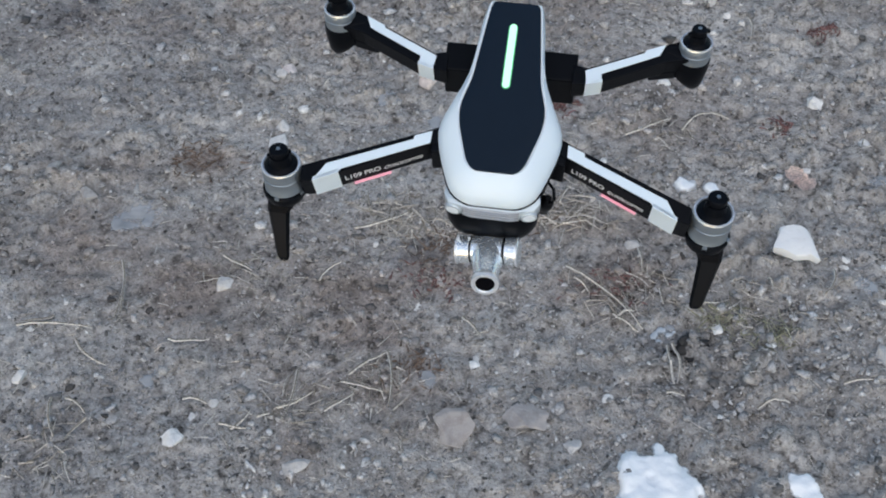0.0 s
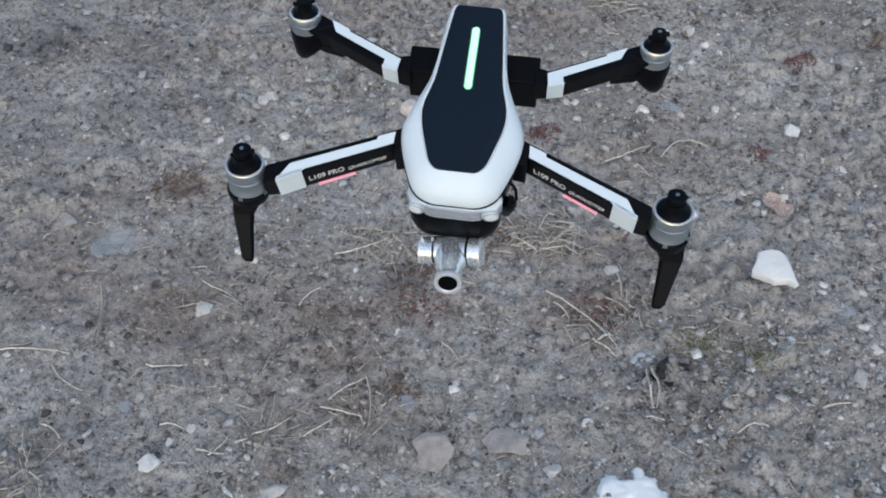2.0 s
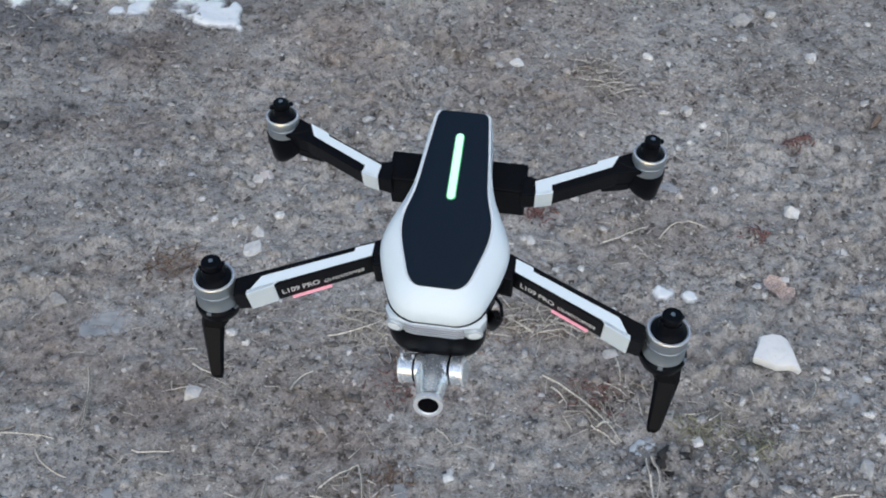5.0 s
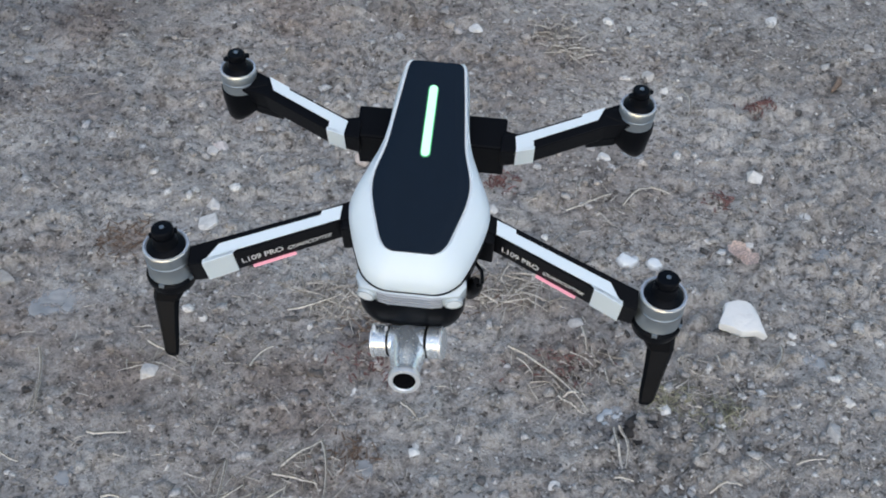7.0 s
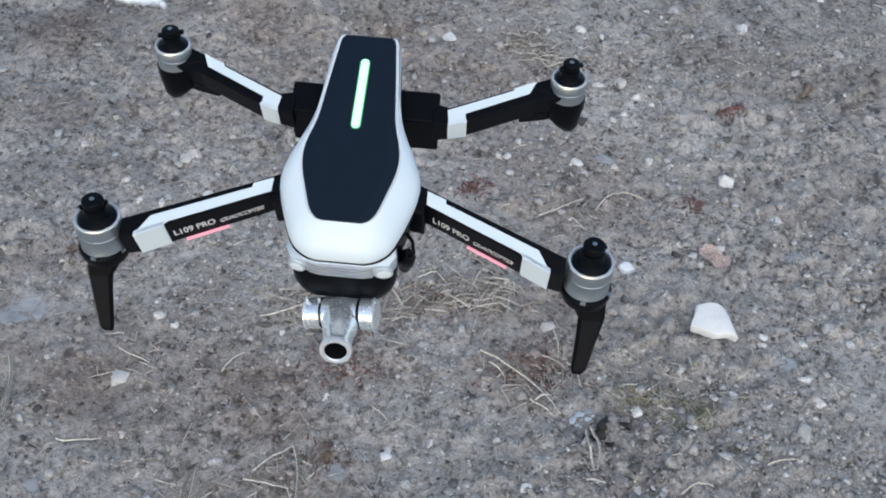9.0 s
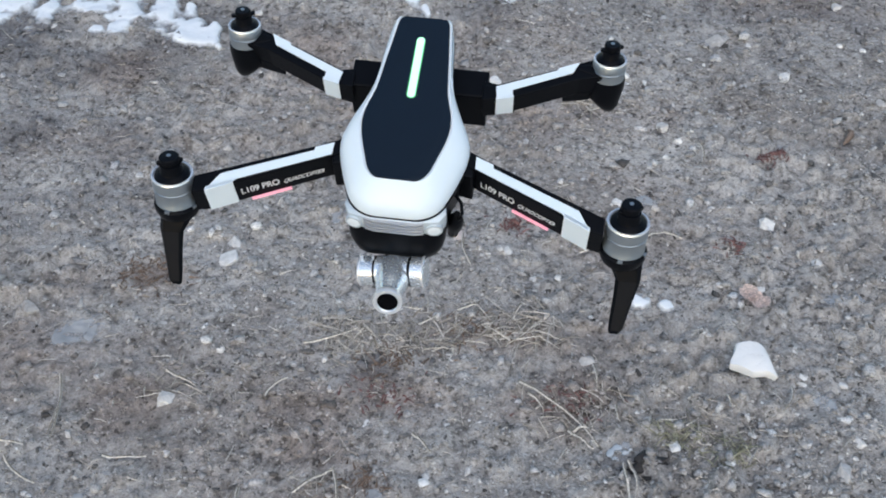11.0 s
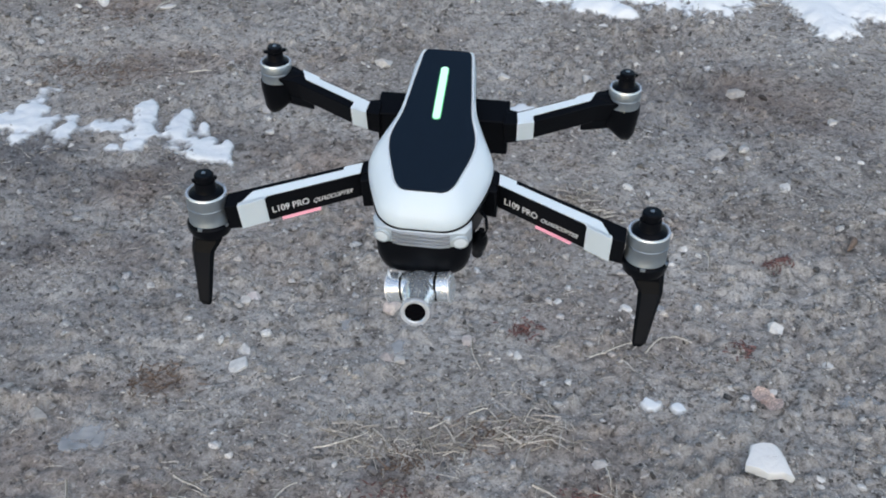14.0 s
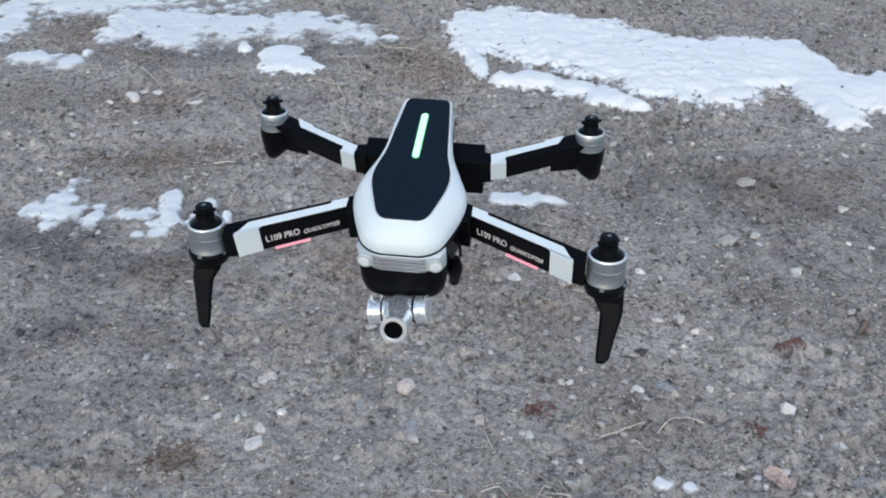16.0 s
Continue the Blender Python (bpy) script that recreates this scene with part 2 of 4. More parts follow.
# ---- mesh helpers ----
def part(name, bm, mat, parent, label="", smooth=False, sharp=38):
    me = bpy.data.meshes.new(name)
    bmesh.ops.recalc_face_normals(bm, faces=bm.faces)
    for fa in bm.faces:
        fa.smooth = smooth
    bm.to_mesh(me)
    bm.free()
    if smooth:
        me.set_sharp_from_angle(angle=radians(sharp))
    me.materials.append(mat)
    ob = new(name, me)
    ob.parent = parent
    return tagged(ob, label) if label else ob


def sheet(name, verts, faces, mat, smooth=True):
    me = bpy.data.meshes.new(name)
    me.from_pydata([tuple(v) for v in verts], [], faces)
    me.polygons.foreach_set("use_smooth", [smooth] * len(me.polygons))
    me.materials.append(mat)
    return new(name, me)


def value_noise(x, y, seed):
    """Smooth noise in 0..1 over arrays of places."""
    xi, yi = np.floor(x).astype(np.int64), np.floor(y).astype(np.int64)
    u, v = x - xi, y - yi
    u, v = u * u * (3 - 2 * u), v * v * (3 - 2 * v)

    def corner(a, b):
        h = (a * 374761393 + b * 668265263 + seed * 1274126177) & 0xFFFFFFFF
        h = ((h ^ (h >> 13)) * 1103515245) & 0xFFFFFFFF
        return ((h ^ (h >> 16)) & 0xFFFF) / 65535.0

    top = corner(xi, yi) * (1 - u) + corner(xi + 1, yi) * u
    low = corner(xi, yi + 1) * (1 - u) + corner(xi + 1, yi + 1) * u
    return top * (1 - v) + low * v


def rough(x, y, scale, octaves, seed):
    total, amp, top = 0.0, 1.0, 0.0
    for k in range(octaves):
        total = total + amp * value_noise(x / scale + 31.7 * k, y / scale - 17.3 * k, seed + k)
        top, amp, scale = top + amp, amp * 0.55, scale * 0.5
    return total / top - 0.5


def soil_height(x, y):
    x, y = np.asarray(x, float), np.asarray(y, float)
    lumps = rough(x, y, 0.30, 3, 3) * 0.022
    crumbs = np.abs(rough(x + 0.02 * rough(x, y, 0.05, 2, 77), y, 0.060, 4, 11)) * 0.105 - 0.020
    crumbs = crumbs * np.clip(0.55 + 2.2 * rough(x, y, 0.5, 2, 51), 0.2, 1.2)
    fine = rough(x, y, 0.024, 2, 23) * 0.010
    return lumps + crumbs + fine


def prism(points, z0, z1, bevel=0.0, segments=2):
    """An upright prism on a plan outline."""
    bm = bmesh.new()
    low = [bm.verts.new((x, y, z0)) for x, y in points]
    top = [bm.verts.new((x, y, z1)) for x, y in points]
    n = len(points)
    bm.faces.new(low[::-1])
    bm.faces.new(top)
    for i in range(n):
        bm.faces.new((low[i], low[(i + 1) % n], top[(i + 1) % n], top[i]))
    bmesh.ops.recalc_face_normals(bm, faces=bm.faces)
    if bevel:
        bmesh.ops.bevel(bm, geom=bm.edges[:], offset=bevel, segments=segments, affect="EDGES", profile=0.6)
    return bm


def lathe(profile, segments=40, m=None):
    """A turned solid about z from rows of radius and height."""
    bm = bmesh.new()
    rings = []
    for r, z in profile:
        rings.append([bm.verts.new((r * math.cos(2 * math.pi * k / segments), r * math.sin(2 * math.pi * k / segments), z)) for k in range(segments)])
    for a, b in zip(rings, rings[1:]):
        for k in range(segments):
            bm.faces.new((a[k], a[(k + 1) % segments], b[(k + 1) % segments], b[k]))
    bm.faces.new(rings[0][::-1])
    bm.faces.new(rings[-1])
    if m is not None:
        bm.transform(m)
    return bm


def loft(rings, cap_low=True, cap_top=True):
    bm = bmesh.new()
    made = [[bm.verts.new(p) for p in ring] for ring in rings]
    n = len(made[0])
    for a, b in zip(made, made[1:]):
        for k in range(n):
            bm.faces.new((a[k], a[(k + 1) % n], b[(k + 1) % n], b[k]))
    if cap_low:
        bm.faces.new(made[0][::-1])
    if cap_top:
        bm.faces.new(made[-1])
    return bm


def tube(points, radii, sides=5):
    """A thin bent stalk through points."""
    bm = bmesh.new()
    rings = []
    for i, p in enumerate(points):
        p = Vector(p)
        ahead = (Vector(points[min(i + 1, len(points) - 1)]) - Vector(points[max(i - 1, 0)])).normalized()
        side = ahead.cross(Vector((0, 0, 1)))
        side = side.normalized() if side.length > 1e-4 else Vector((1, 0, 0))
        up = side.cross(ahead)
        rings.append([bm.verts.new(p + radii[i] * (math.cos(2 * math.pi * k / sides) * side + math.sin(2 * math.pi * k / sides) * up)) for k in range(sides)])
    for a, b in zip(rings, rings[1:]):
        for k in range(sides):
            bm.faces.new((a[k], a[(k + 1) % sides], b[(k + 1) % sides], b[k]))
    bm.faces.new(rings[0][::-1])
    bm.faces.new(rings[-1])
    return bm


# ---- ground ----
def spread_axis(lo, hi, step, reach):
    fine = list(np.arange(lo, hi, step))
    out, d = [], step
    a, b = lo, fine[-1]
    left, right = [], []
    while a > -reach:
        d *= 1.35
        a -= d
        left.append(a)
    d = step
    while b < reach:
        d *= 1.35
        b += d
        right.append(b)
    return np.array(left[::-1] + fine + right)


# x, y, half width, half depth, strength
# darker ground: damp soil by the melting snow, and further dark patches
DARK_SOIL = [(-1.11, 2.12, 0.15, 0.17, 1.0), (-0.97, 1.99, 0.21, 0.15, 0.8), (-0.67, 2.17, 0.19, 0.13, 0.8), (-0.99, 1.64, 0.19, 0.15, 0.7), (-0.74, 1.36, 0.17, 0.11, 0.5), (0.28, 2.25, 0.14, 0.11, 0.5), (-0.50, 4.18, 0.33, 0.26, 0.4), (0.72, 3.41, 0.21, 0.16, 0.6), (-0.87, 3.80, 0.51, 0.15, 0.6), (-1.22, 2.13, 0.21, 0.15, 0.7), (0.39, 0.58, 0.08, 0.03, 1.0), (-0.12, 0.82, 0.06, 0.04, 0.5), (-0.98, 1.31, 0.15, 0.14, 0.5), (-0.83, 1.60, 0.22, 0.14, 0.5), (0.98, 2.37, 0.48, 0.35, 0.4), (1.28, 2.15, 0.27, 0.29, 0.3), (0.92, 2.00, 0.45, 0.24, 0.3), (-0.75, 0.45, 0.20, 0.13, 0.5), (-0.86, 0.76, 0.11, 0.09, 0.3)]
BROWN = [(-0.62, 0.73, 0.07, 0.07, 0.8), (-0.22, 0.62, 0.07, 0.05, 0.9), (-0.25, 0.52, 0.09, 0.05, 0.7), (-0.11, 0.79, 0.07, 0.06, 1.0), (0.30, 0.74, 0.09, 0.06, 0.9), (-0.36, 0.39, 0.07, 0.05, 0.7), (-0.85, 0.89, 0.11, 0.10, 0.5), (-0.78, 1.93, 0.11, 0.13, 0.9), (-0.25, 1.97, 0.10, 0.18, 0.8), (0.16, 0.91, 0.23, 0.06, 0.6), (-0.12, 0.76, 0.17, 0.06, 0.8), (0.29, 0.74, 0.14, 0.07, 0.6), (-0.71, 1.09, 0.16, 0.05, 0.4), (-0.59, 1.11, 0.06, 0.04, 1.0), (1.11, 2.45, 0.23, 0.22, 0.8), (1.31, 2.36, 0.21, 0.22, 0.8), (0.01, 3.63, 0.17, 0.28, 1.0), (-1.07, 3.27, 0.18, 0.18, 0.8), (-1.62, 4.06, 0.16, 0.13, 1.0), (-0.82, 2.73, 0.26, 0.19, 0.7), (-0.31, 2.62, 0.14, 0.18, 0.5), (0.37, 1.76, 0.26, 0.18, 0.5)]


def patches(rows, x, y, seed):
    """How far each place lies in one of the patches, 0 to 1, with a ragged edge."""
    field = np.zeros(np.shape(x))
    for px, py, rx, ry, k in rows:
        field = np.maximum(field, k * np.exp(-((x - px) / rx) ** 2 - ((y - py) / ry) ** 2))
    return np.clip(1.3 * field + 1.5 * rough(x, y, 0.14, 4, seed) * (field > 0.06) - 0.08, 0, 1)


def stained(me, x, y):
    """Stores how dark and how brown the soil is at each vertex."""
    browned = np.clip(patches(BROWN, x, y, 95) + np.clip(2.6 * rough(x, y, 0.42, 4, 97) - 0.18, 0, 0.5), 0, 1)
    for name, values in (("darkened", patches(DARK_SOIL, x, y, 91)), ("browned", browned)):
        me.attributes.new(name, "FLOAT", "POINT").data.foreach_set("value", np.asarray(values, np.float32).ravel())


def build_ground():
    xs = spread_axis(-2.4, 2.6, 0.014, 400)
    xs = np.concatenate([xs[xs < -1.25], np.arange(-1.25, 1.35, 0.0085), xs[xs > 1.352]])
    ys = spread_axis(0.1, 5.3, 0.015, 400)
    ys = np.concatenate([ys[ys < 0.15], np.arange(0.152, 2.0, 0.008), ys[ys > 2.005]])
    gx, gy = np.meshgrid(xs, ys)
    gz = soil_height(gx, gy)
    n, rows = len(xs), len(ys)
    me = bpy.data.meshes.new("ground")
    me.vertices.add(n * rows)
    me.vertices.foreach_set("co", np.stack([gx, gy, gz], -1).astype(np.float32).ravel())
    i = (np.arange(rows - 1)[:, None] * n + np.arange(n - 1)[None, :]).ravel()
    quads = np.stack([i, i + 1, i + 1 + n, i + n], 1).astype(np.int32)
    me.loops.add(quads.size)
    me.loops.foreach_set("vertex_index", quads.ravel())
    me.polygons.add(len(quads))
    me.polygons.foreach_set("loop_start", np.arange(0, quads.size, 4, dtype=np.int32))
    me.polygons.foreach_set("use_smooth", np.ones(len(quads), dtype=bool))
    me.update(calc_edges=True)
    me.validate()
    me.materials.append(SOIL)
    stained(me, gx, gy)
    tagged(new("ground", me), "grey-brown frozen gravelly soil, crumbly and uneven", "ground", kind="structure")


build_ground()

# ---- the hovering drone ----
DECK = [(-0.0600, 0.0095), (-0.0588, 0.0138), (-0.0540, 0.0176), (-0.0320, 0.0244), (-0.0225, 0.0257), (-0.0160, 0.0251), (-0.0015, 0.0209), (0.0260, 0.0182), (0.0500, 0.0156), (0.0524, 0.0140)]
RIM = [(-0.0745, 0.0120), (-0.0730, 0.0185), (-0.0675, 0.0252), (-0.0590, 0.0290), (-0.0450, 0.0340), (-0.0320, 0.0368), (-0.0230, 0.0355), (-0.0100, 0.0300), (0.0010, 0.0236), (0.0140, 0.0209), (0.0400, 0.0187), (0.0515, 0.0163), (0.0532, 0.0145)]


def outline(rows, z, n=34, grow=0.0, shift=0.0):
    """A closed plan outline from rows of length and half width, even in its steps round the middle line."""
    ys, ws = np.array([r[0] for r in rows]), np.array([r[1] for r in rows])
    u = (1 - np.cos(np.linspace(0, np.pi, n))) / 2
    y = ys[0] + (ys[-1] - ys[0]) * u
    w = np.interp(y, ys, ws)
    w[1:-1] = (w[:-2] + 2 * w[1:-1] + w[2:]) / 4
    pts = [(b + grow, a + shift, z) for a, b in zip(y, w)]
    return pts + [(-x, a, z) for x, a, _ in pts[::-1]]


def between(a, b, k, z):
    return [(p[0] + (q[0] - p[0]) * k, p[1] + (q[1] - p[1]) * k, z) for p, q in zip(a, b)]


def capsule(r, y0, y1, n=9):
    """A rounded slot in plan."""
    low = [(r * math.cos(a), y0 + r + r * math.sin(a)) for a in np.linspace(math.pi, 2 * math.pi, n)]
    return low + [(r * math.cos(a), y1 - r + r * math.sin(a)) for a in np.linspace(0, math.pi, n)]


def rounded(half, y0, y1, r, z, n=7):
    """A plan outline with rounded front corners."""
    left = [(-half + r - r * math.cos(a), y0 + r - r * math.sin(a), z) for a in np.linspace(0, math.pi / 2, n)]
    right = [(-x, y, z) for x, y, _ in left[::-1]]
    return left + right + [(half, y1, z), (-half, y1, z)]


def lifted(ring):
    """Raises a low outline towards the slim tail."""
    return [(x, y, z + 0.0075 * min(1.0, max(0.0, (y + 0.012) / 0.035)) * (z < 0.013)) for x, y, z in ring]


def build_hull(drone):
    deck, rim = outline(DECK, 0.0200), outline(RIM, 0.0080)
    low = outline(RIM, 0.0045, grow=-0.0004)
    rings = [outline(DECK, 0.0188, grow=-0.0022), outline(DECK, 0.0197, grow=-0.0006), outline(DECK, 0.0200, grow=0.0006)]
    rings += [between(deck, rim, 0.45, 0.0172), between(deck, rim, 0.8, 0.0126), rim, low, outline(RIM, 0.0042, grow=-0.0025)]
    rings = rings[:4] + [lifted(r) for r in rings[4:]]
    part("shell", loft(rings), WHITE, drone, "glossy white upper shell", smooth=True)
    top = [outline(DECK, 0.0189, grow=-0.0009), outline(DECK, 0.0204, grow=-0.0009), outline(DECK, 0.0209, grow=-0.0018), outline(DECK, 0.0212, grow=-0.006)]
    part("top_panel", loft(top), PANEL, drone, "matt navy-black top panel")
    strip = capsule(0.0021, -0.0060, 0.0370)
    light = part("light_strip", prism(strip, 0.0205, 0.0218), MINT, drone, "glowing mint-green light strip", smooth=True)
    halo = capsule(0.0027, -0.0066, 0.0376)
    part("light_edge", prism(halo, 0.0204, 0.0214), EDGE, light)
    seam = outline(RIM, 0.0043, grow=0.0002)
    rings = [seam, outline(RIM, 0.0030, grow=0.0002), outline(RIM, -0.0080, grow=-0.0025), outline(RIM, -0.0200, grow=-0.0030), outline(RIM, -0.0290, grow=-0.006), outline(RIM, -0.0320, grow=-0.011)]
    rings = [[(x, (y - 0.0004 if z > 0.002 else max(y, -0.0735)) if z > -0.009 else y - 0.001, z) for x, y, z in r] for r in rings]
    rings = [lifted(r) for r in rings[:2]] + rings[2:]
    part("underbody", loft(rings), BLACK, drone, "black plastic underbody", smooth=True)
    chin = [rounded(0.0262, -0.0752, -0.050, 0.010, -0.0080), rounded(0.0274, -0.0775, -0.050, 0.011, -0.0120), rounded(0.0274, -0.0795, -0.050, 0.012, -0.0220), rounded(0.0262, -0.0795, -0.050, 0.013, -0.0290), rounded(0.0225, -0.0765, -0.050, 0.013, -0.0345), rounded(0.0180, -0.0715, -0.050, 0.012, -0.0365)]
    part("chin", loft(chin), BLACK, drone, "rounded black chin above the gimbal", smooth=True, sharp=60)
    nose = [(-0.0268, -0.0600), (-0.0282, -0.0680), (-0.0250, -0.0738), (-0.0120, -0.0760), (0.0120, -0.0760), (0.0250, -0.0738), (0.0282, -0.0680), (0.0268, -0.0600)]
    lamp_bar = part("light_bar", prism(nose, -0.0092, 0.0034, 0.0014), CLEAR, drone, "white nose with a silvery ribbed light bar", smooth=True)
    for k in range(4):
        z = 0.0020 - 0.0031 * k
        rib = [(-0.0165, -0.0700), (-0.0165, -0.0760), (-0.0110, -0.0771), (0.0110, -0.0771), (0.0165, -0.0760), (0.0165, -0.0700)]
        part("rib", prism(rib, z - 0.0011, z + 0.0009, 0.0004), BAR, lamp_bar)
    for side in (-1, 1):
        spot = Matrix.Translation((side * 0.0216, -0.0716, -0.0034)) @ pose(0, 0, 0, 86, 0, side * 10)
        lamp = part("headlight", lathe([(0.0042, -0.0040), (0.0048, -0.0030), (0.0048, 0.0034), (0.0046, 0.0042), (0.0039, 0.0043)], 28, spot), CLEAR, drone, "round white headlight housing", smooth=True)
        part("glass", lathe([(0.0039, 0.0032), (0.0038, 0.0042), (0.0028, 0.0047), (0.0010, 0.0049)], 24, spot), HEAD, lamp, smooth=True)
    mount = [(-0.0405, 0.0150), (0.0405, 0.0150), (0.0405, 0.0345), (-0.0405, 0.0345)]
    part("rear_mount", prism(mount, -0.0285, 0.0, 0.0012), BLACK, drone, "black block that carries the rear arms")
    for side in (-1, 1):
        lug = [(side * 0.0385, 0.0140), (side * 0.0475, 0.0160), (side * 0.0475, 0.0250), (side * 0.0385, 0.0270)]
        part("hinge", prism(lug, -0.0170, 0.0005, 0.0009), BLACK, drone)
        knuckle = [(side * 0.0280, -0.0240), (side * 0.0400, -0.0285), (side * 0.0395, -0.0440), (side * 0.0280, -0.0420)]
        part("hinge", prism(knuckle, -0.0185, 0.0048, 0.0012), BLACK, drone)


def mirrored(points, side):
    return [(side * x, y) for x, y in points]


def lettering(text, width, height):
    """A flat mesh of a word, as wide and high as given, that starts at its lower left corner."""
    data = bpy.data.curves.new("lettering", "FONT")
    data.body = text
    data.offset = 0.022
    holder = new("lettering", data)
    bpy.context.view_layer.update()
    me = bpy.data.meshes.new_from_object(holder.evaluated_get(bpy.context.evaluated_depsgraph_get()))
    bpy.data.objects.remove(holder)
    bm = bmesh.new()
    bm.from_mesh(me)
    bpy.data.meshes.remove(me)
    lo = [min(v.co[k] for v in bm.verts) for k in (0, 1)]
    hi = [max(v.co[k] for v in bm.verts) for k in (0, 1)]
    bm.transform(Matrix.Diagonal((width / (hi[0] - lo[0]), height / (hi[1] - lo[1]), 1, 1)) @ Matrix.Translation((-lo[0], -lo[1], 0)))
    return bm


def on_face(bm, start, end, along, z, proud=0.0004):
    """Lays a flat mesh on an upright face that runs from start to end in plan and looks forward."""
    a, b = Vector((*start, 0)), Vector((*end, 0))
    way = (b - a).normalized()
    out = Vector((way.y, -way.x, 0))
    bm.transform(Matrix.Translation(a + way * along + out * proud + Vector((0, 0, z))) @ Matrix((way, (0, 0, 1), out)).transposed().to_4x4())
    return bm


ARM = [(0.0300, -0.0245), (0.0508, -0.0343), (0.1132, -0.0617), (0.1126, -0.0722), (0.1052, -0.0705), (0.0910, -0.0634), (0.0398, -0.0392), (0.0300, -0.0345)]
ARM_TOP = [(0.0400, -0.0308), (0.0500, -0.0350), (0.0502, -0.0374), (0.0988, -0.0590), (0.1050, -0.0703), (0.0911, -0.0632), (0.0895, -0.0612), (0.0402, -0.0386)]


def build_front_arm(drone, side):
    arm = part("front_arm", prism(mirrored(ARM, side), -0.0140, 0.0056, 0.0006), BLACK, drone, "black folding arm with a white stripe and grey lettering")
    part("stripe", prism(mirrored(ARM_TOP, side), 0.0050, 0.0062), STRIPE, arm, "white stripe")
    band = [(0.0910, -0.0615), (0.1052, -0.0685), (0.1052, -0.0711), (0.0910, -0.0640)]
    part("stripe_band", prism(mirrored(band, side), -0.0141, 0.0062), STRIPE, arm)
    inner, outer = (side * 0.0398, -0.0392), (side * 0.0910, -0.0634)
    start, end = (outer, inner) if side < 0 else (inner, outer)
    length = math.dist(start, end)
    first, second = (0.05, 0.465) if side < 0 else (0.08, 0.495)
    part("lettering", on_face(lettering("L109 PRO", length * 0.385, 0.0056), start, end, length * first, -0.0078), PRINT, arm, "grey lettering")
    part("lettering", on_face(slanted(lettering("QUADCOPTER", length * 0.42, 0.0044)), start, end, length * second, -0.0086), PRINT, arm, "grey slanted lettering")
    a, b = ((0.13, 0.54) if side < 0 else (0.45, 0.86))
    glow = prism([(0, -0.0002), (length * (b - a), -0.0002), (length * (b - a), 0.0014), (0, 0.0014)], -0.0040, 0.0008, 0.0004)
    part("arm_light", on_face(glow, start, end, length * a, -0.0150), PINK, arm, "pink-red glowing light under the arm")


def slanted(bm):
    bm.transform(Matrix(((1, 0.35, 0, 0), (0, 1, 0, 0), (0, 0, 1, 0), (0, 0, 0, 1))))
    return bm


REAR = [(0.0380, 0.0125), (0.0465, 0.0137), (0.0560, 0.0163), (0.0930, 0.0340), (0.1060, 0.0370), (0.1058, 0.0512), (0.0985, 0.0486), (0.0458, 0.0241), (0.0380, 0.0232)]
REAR_TOP = [(0.0454, 0.0224), (0.0800, 0.0386), (0.0805, 0.0404), (0.0925, 0.0460), (0.0890, 0.0378), (0.0552, 0.0214), (0.0556, 0.0164), (0.0466, 0.0139)]


def build_rear_arm(drone, side):
    arm = part("rear_arm", prism(mirrored(REAR, side), -0.0125, 0.0014, 0.0006), BLACK, drone, "black folding arm with a white stripe")
    part("stripe", prism(mirrored(REAR_TOP, side), 0.0008, 0.0020), STRIPE, arm, "white stripe")
    band = [(0.0464, 0.0150), (0.0462, 0.0130), (0.0562, 0.0157), (0.0562, 0.0175)]
    part("stripe_band", prism(mirrored(band, side), -0.0126, 0.0020), STRIPE, arm)
    foot = [(0.0840, 0.0318), (0.1010, 0.0355), (0.1060, 0.0520), (0.0960, 0.0490)]
    part("foot_housing", prism(mirrored(foot, side), -0.0200, -0.0100, 0.0018), BLACK, arm)


